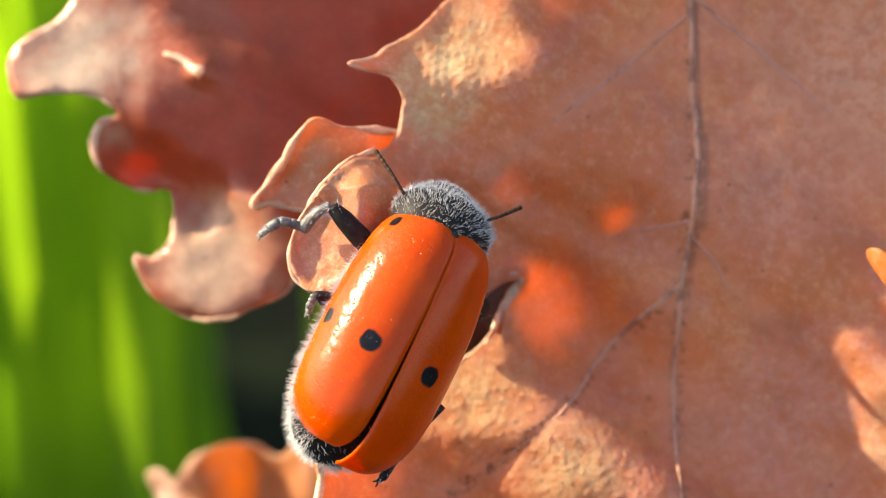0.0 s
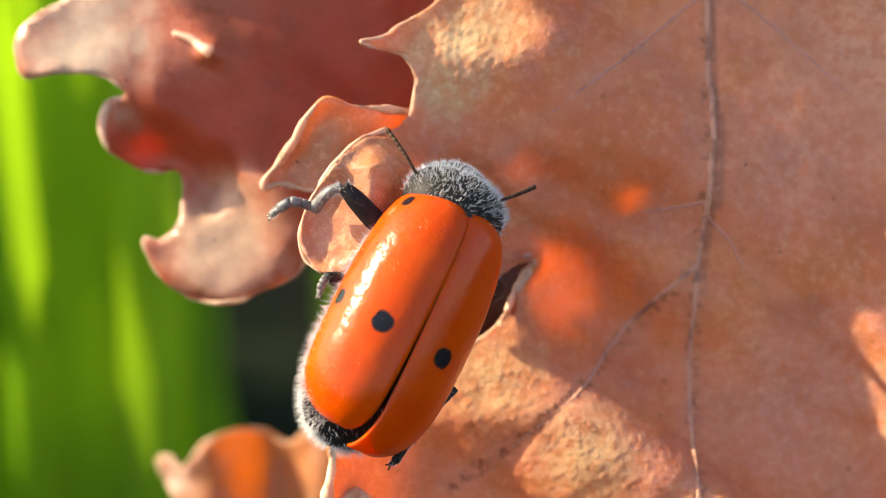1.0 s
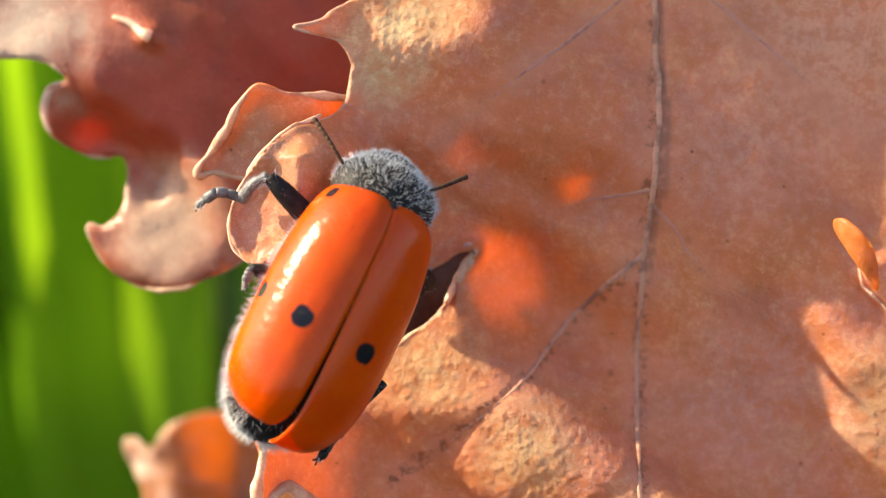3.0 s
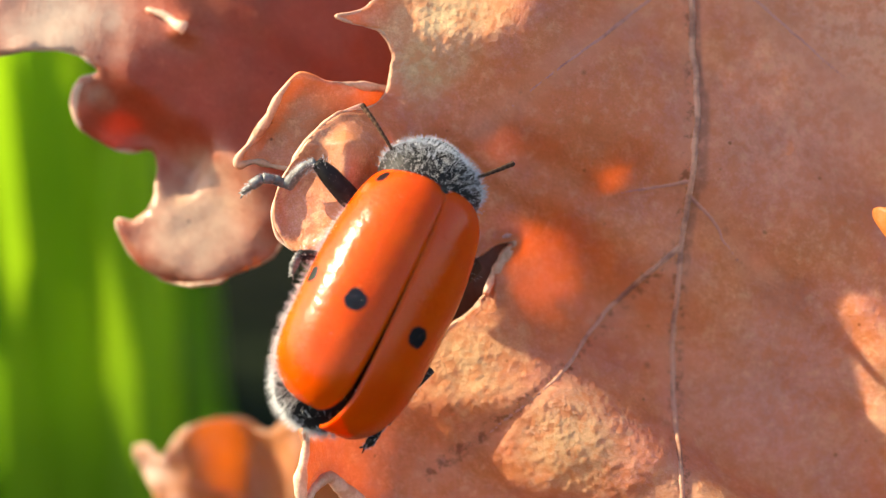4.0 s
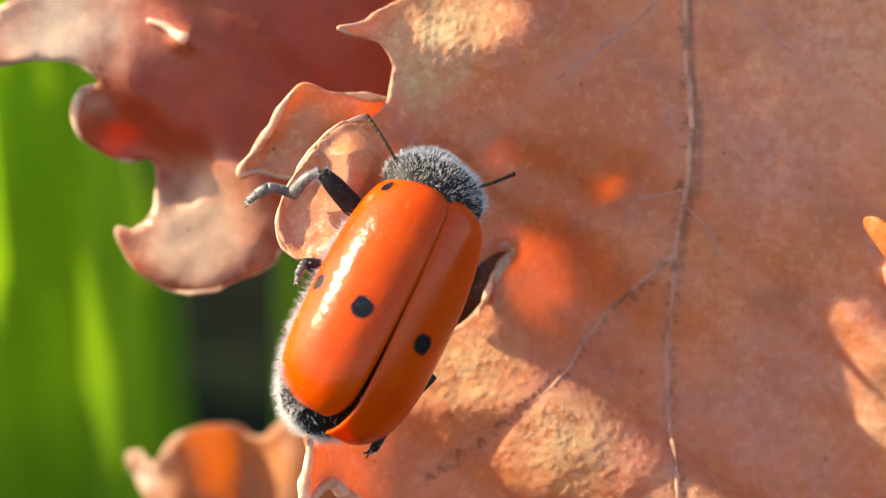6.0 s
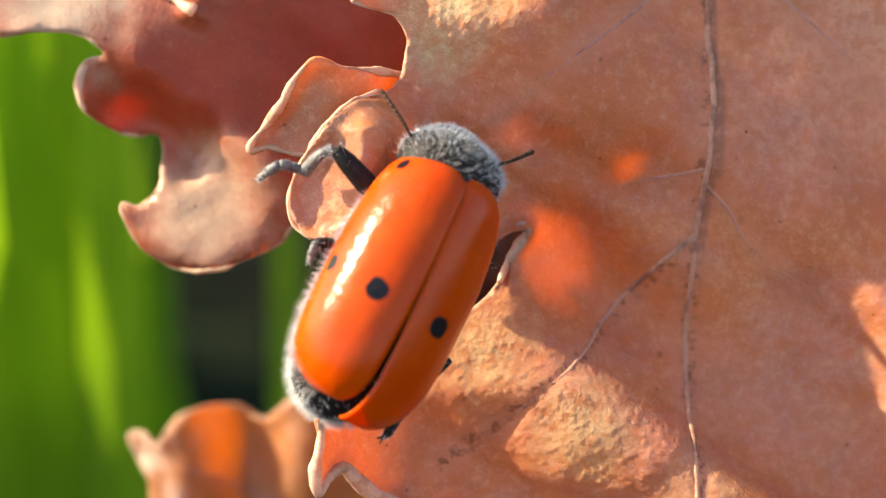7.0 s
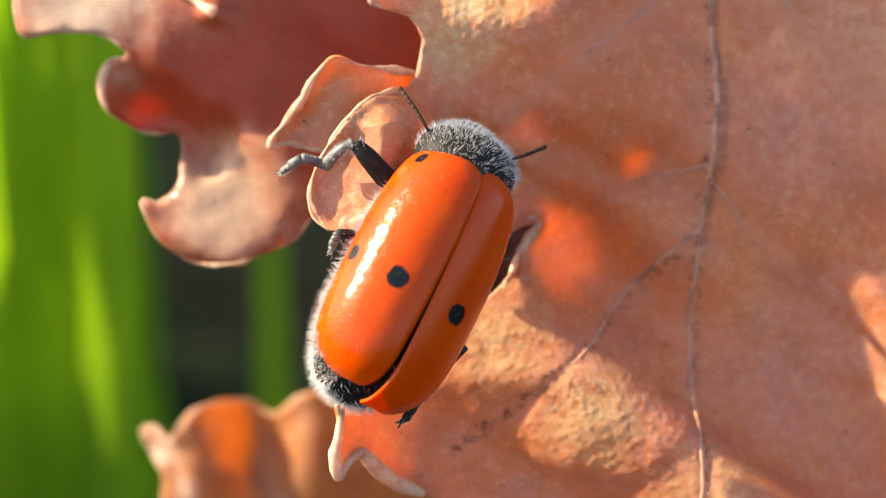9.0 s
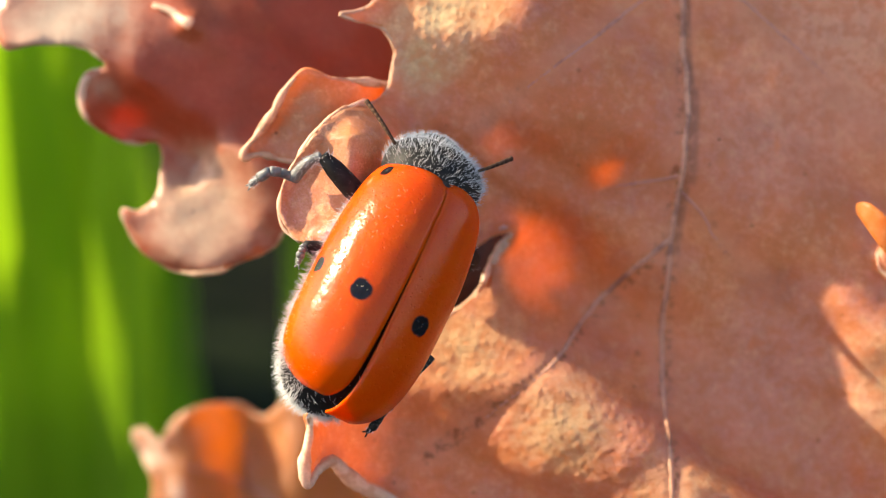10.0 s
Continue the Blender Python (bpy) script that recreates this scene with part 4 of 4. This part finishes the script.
def water_drop(x, y, z, radius):
    """A bead of dew, in the leaf's space."""
    bm = bmesh.new()
    egg(bm, (0, 0, 0), (radius, radius, radius * 0.8), 1.0, 14)
    drop = part("water_drop", bm, WATER, None)
    drop.matrix_world = mm(x, y, z)
    tagged(drop, "tiny clear dew drop on the orange wing case", "water drop", group="dew drops on the beetle")


# beads of dew, thickest along the flank that faces the light
rng = random.Random(23)
where = [(0.66, 30, 0.065), (0.70, 22, 0.045), (0.58, 34, 0.07), (0.54, 62, 0.05), (0.3, 60, 0.045)]
where += [(rng.uniform(-0.35, 0.55), rng.gauss(54, 7), rng.uniform(0.03, 0.065)) for _ in range(60)]
where += [(rng.uniform(-0.7, 0.8), rng.uniform(8, 70), rng.uniform(0.02, 0.04)) for _ in range(30)]
for s, phi, radius in where:
    water_drop(*(BEETLE @ (case_point(s, radians(phi), -1) * 1.005)), radius)
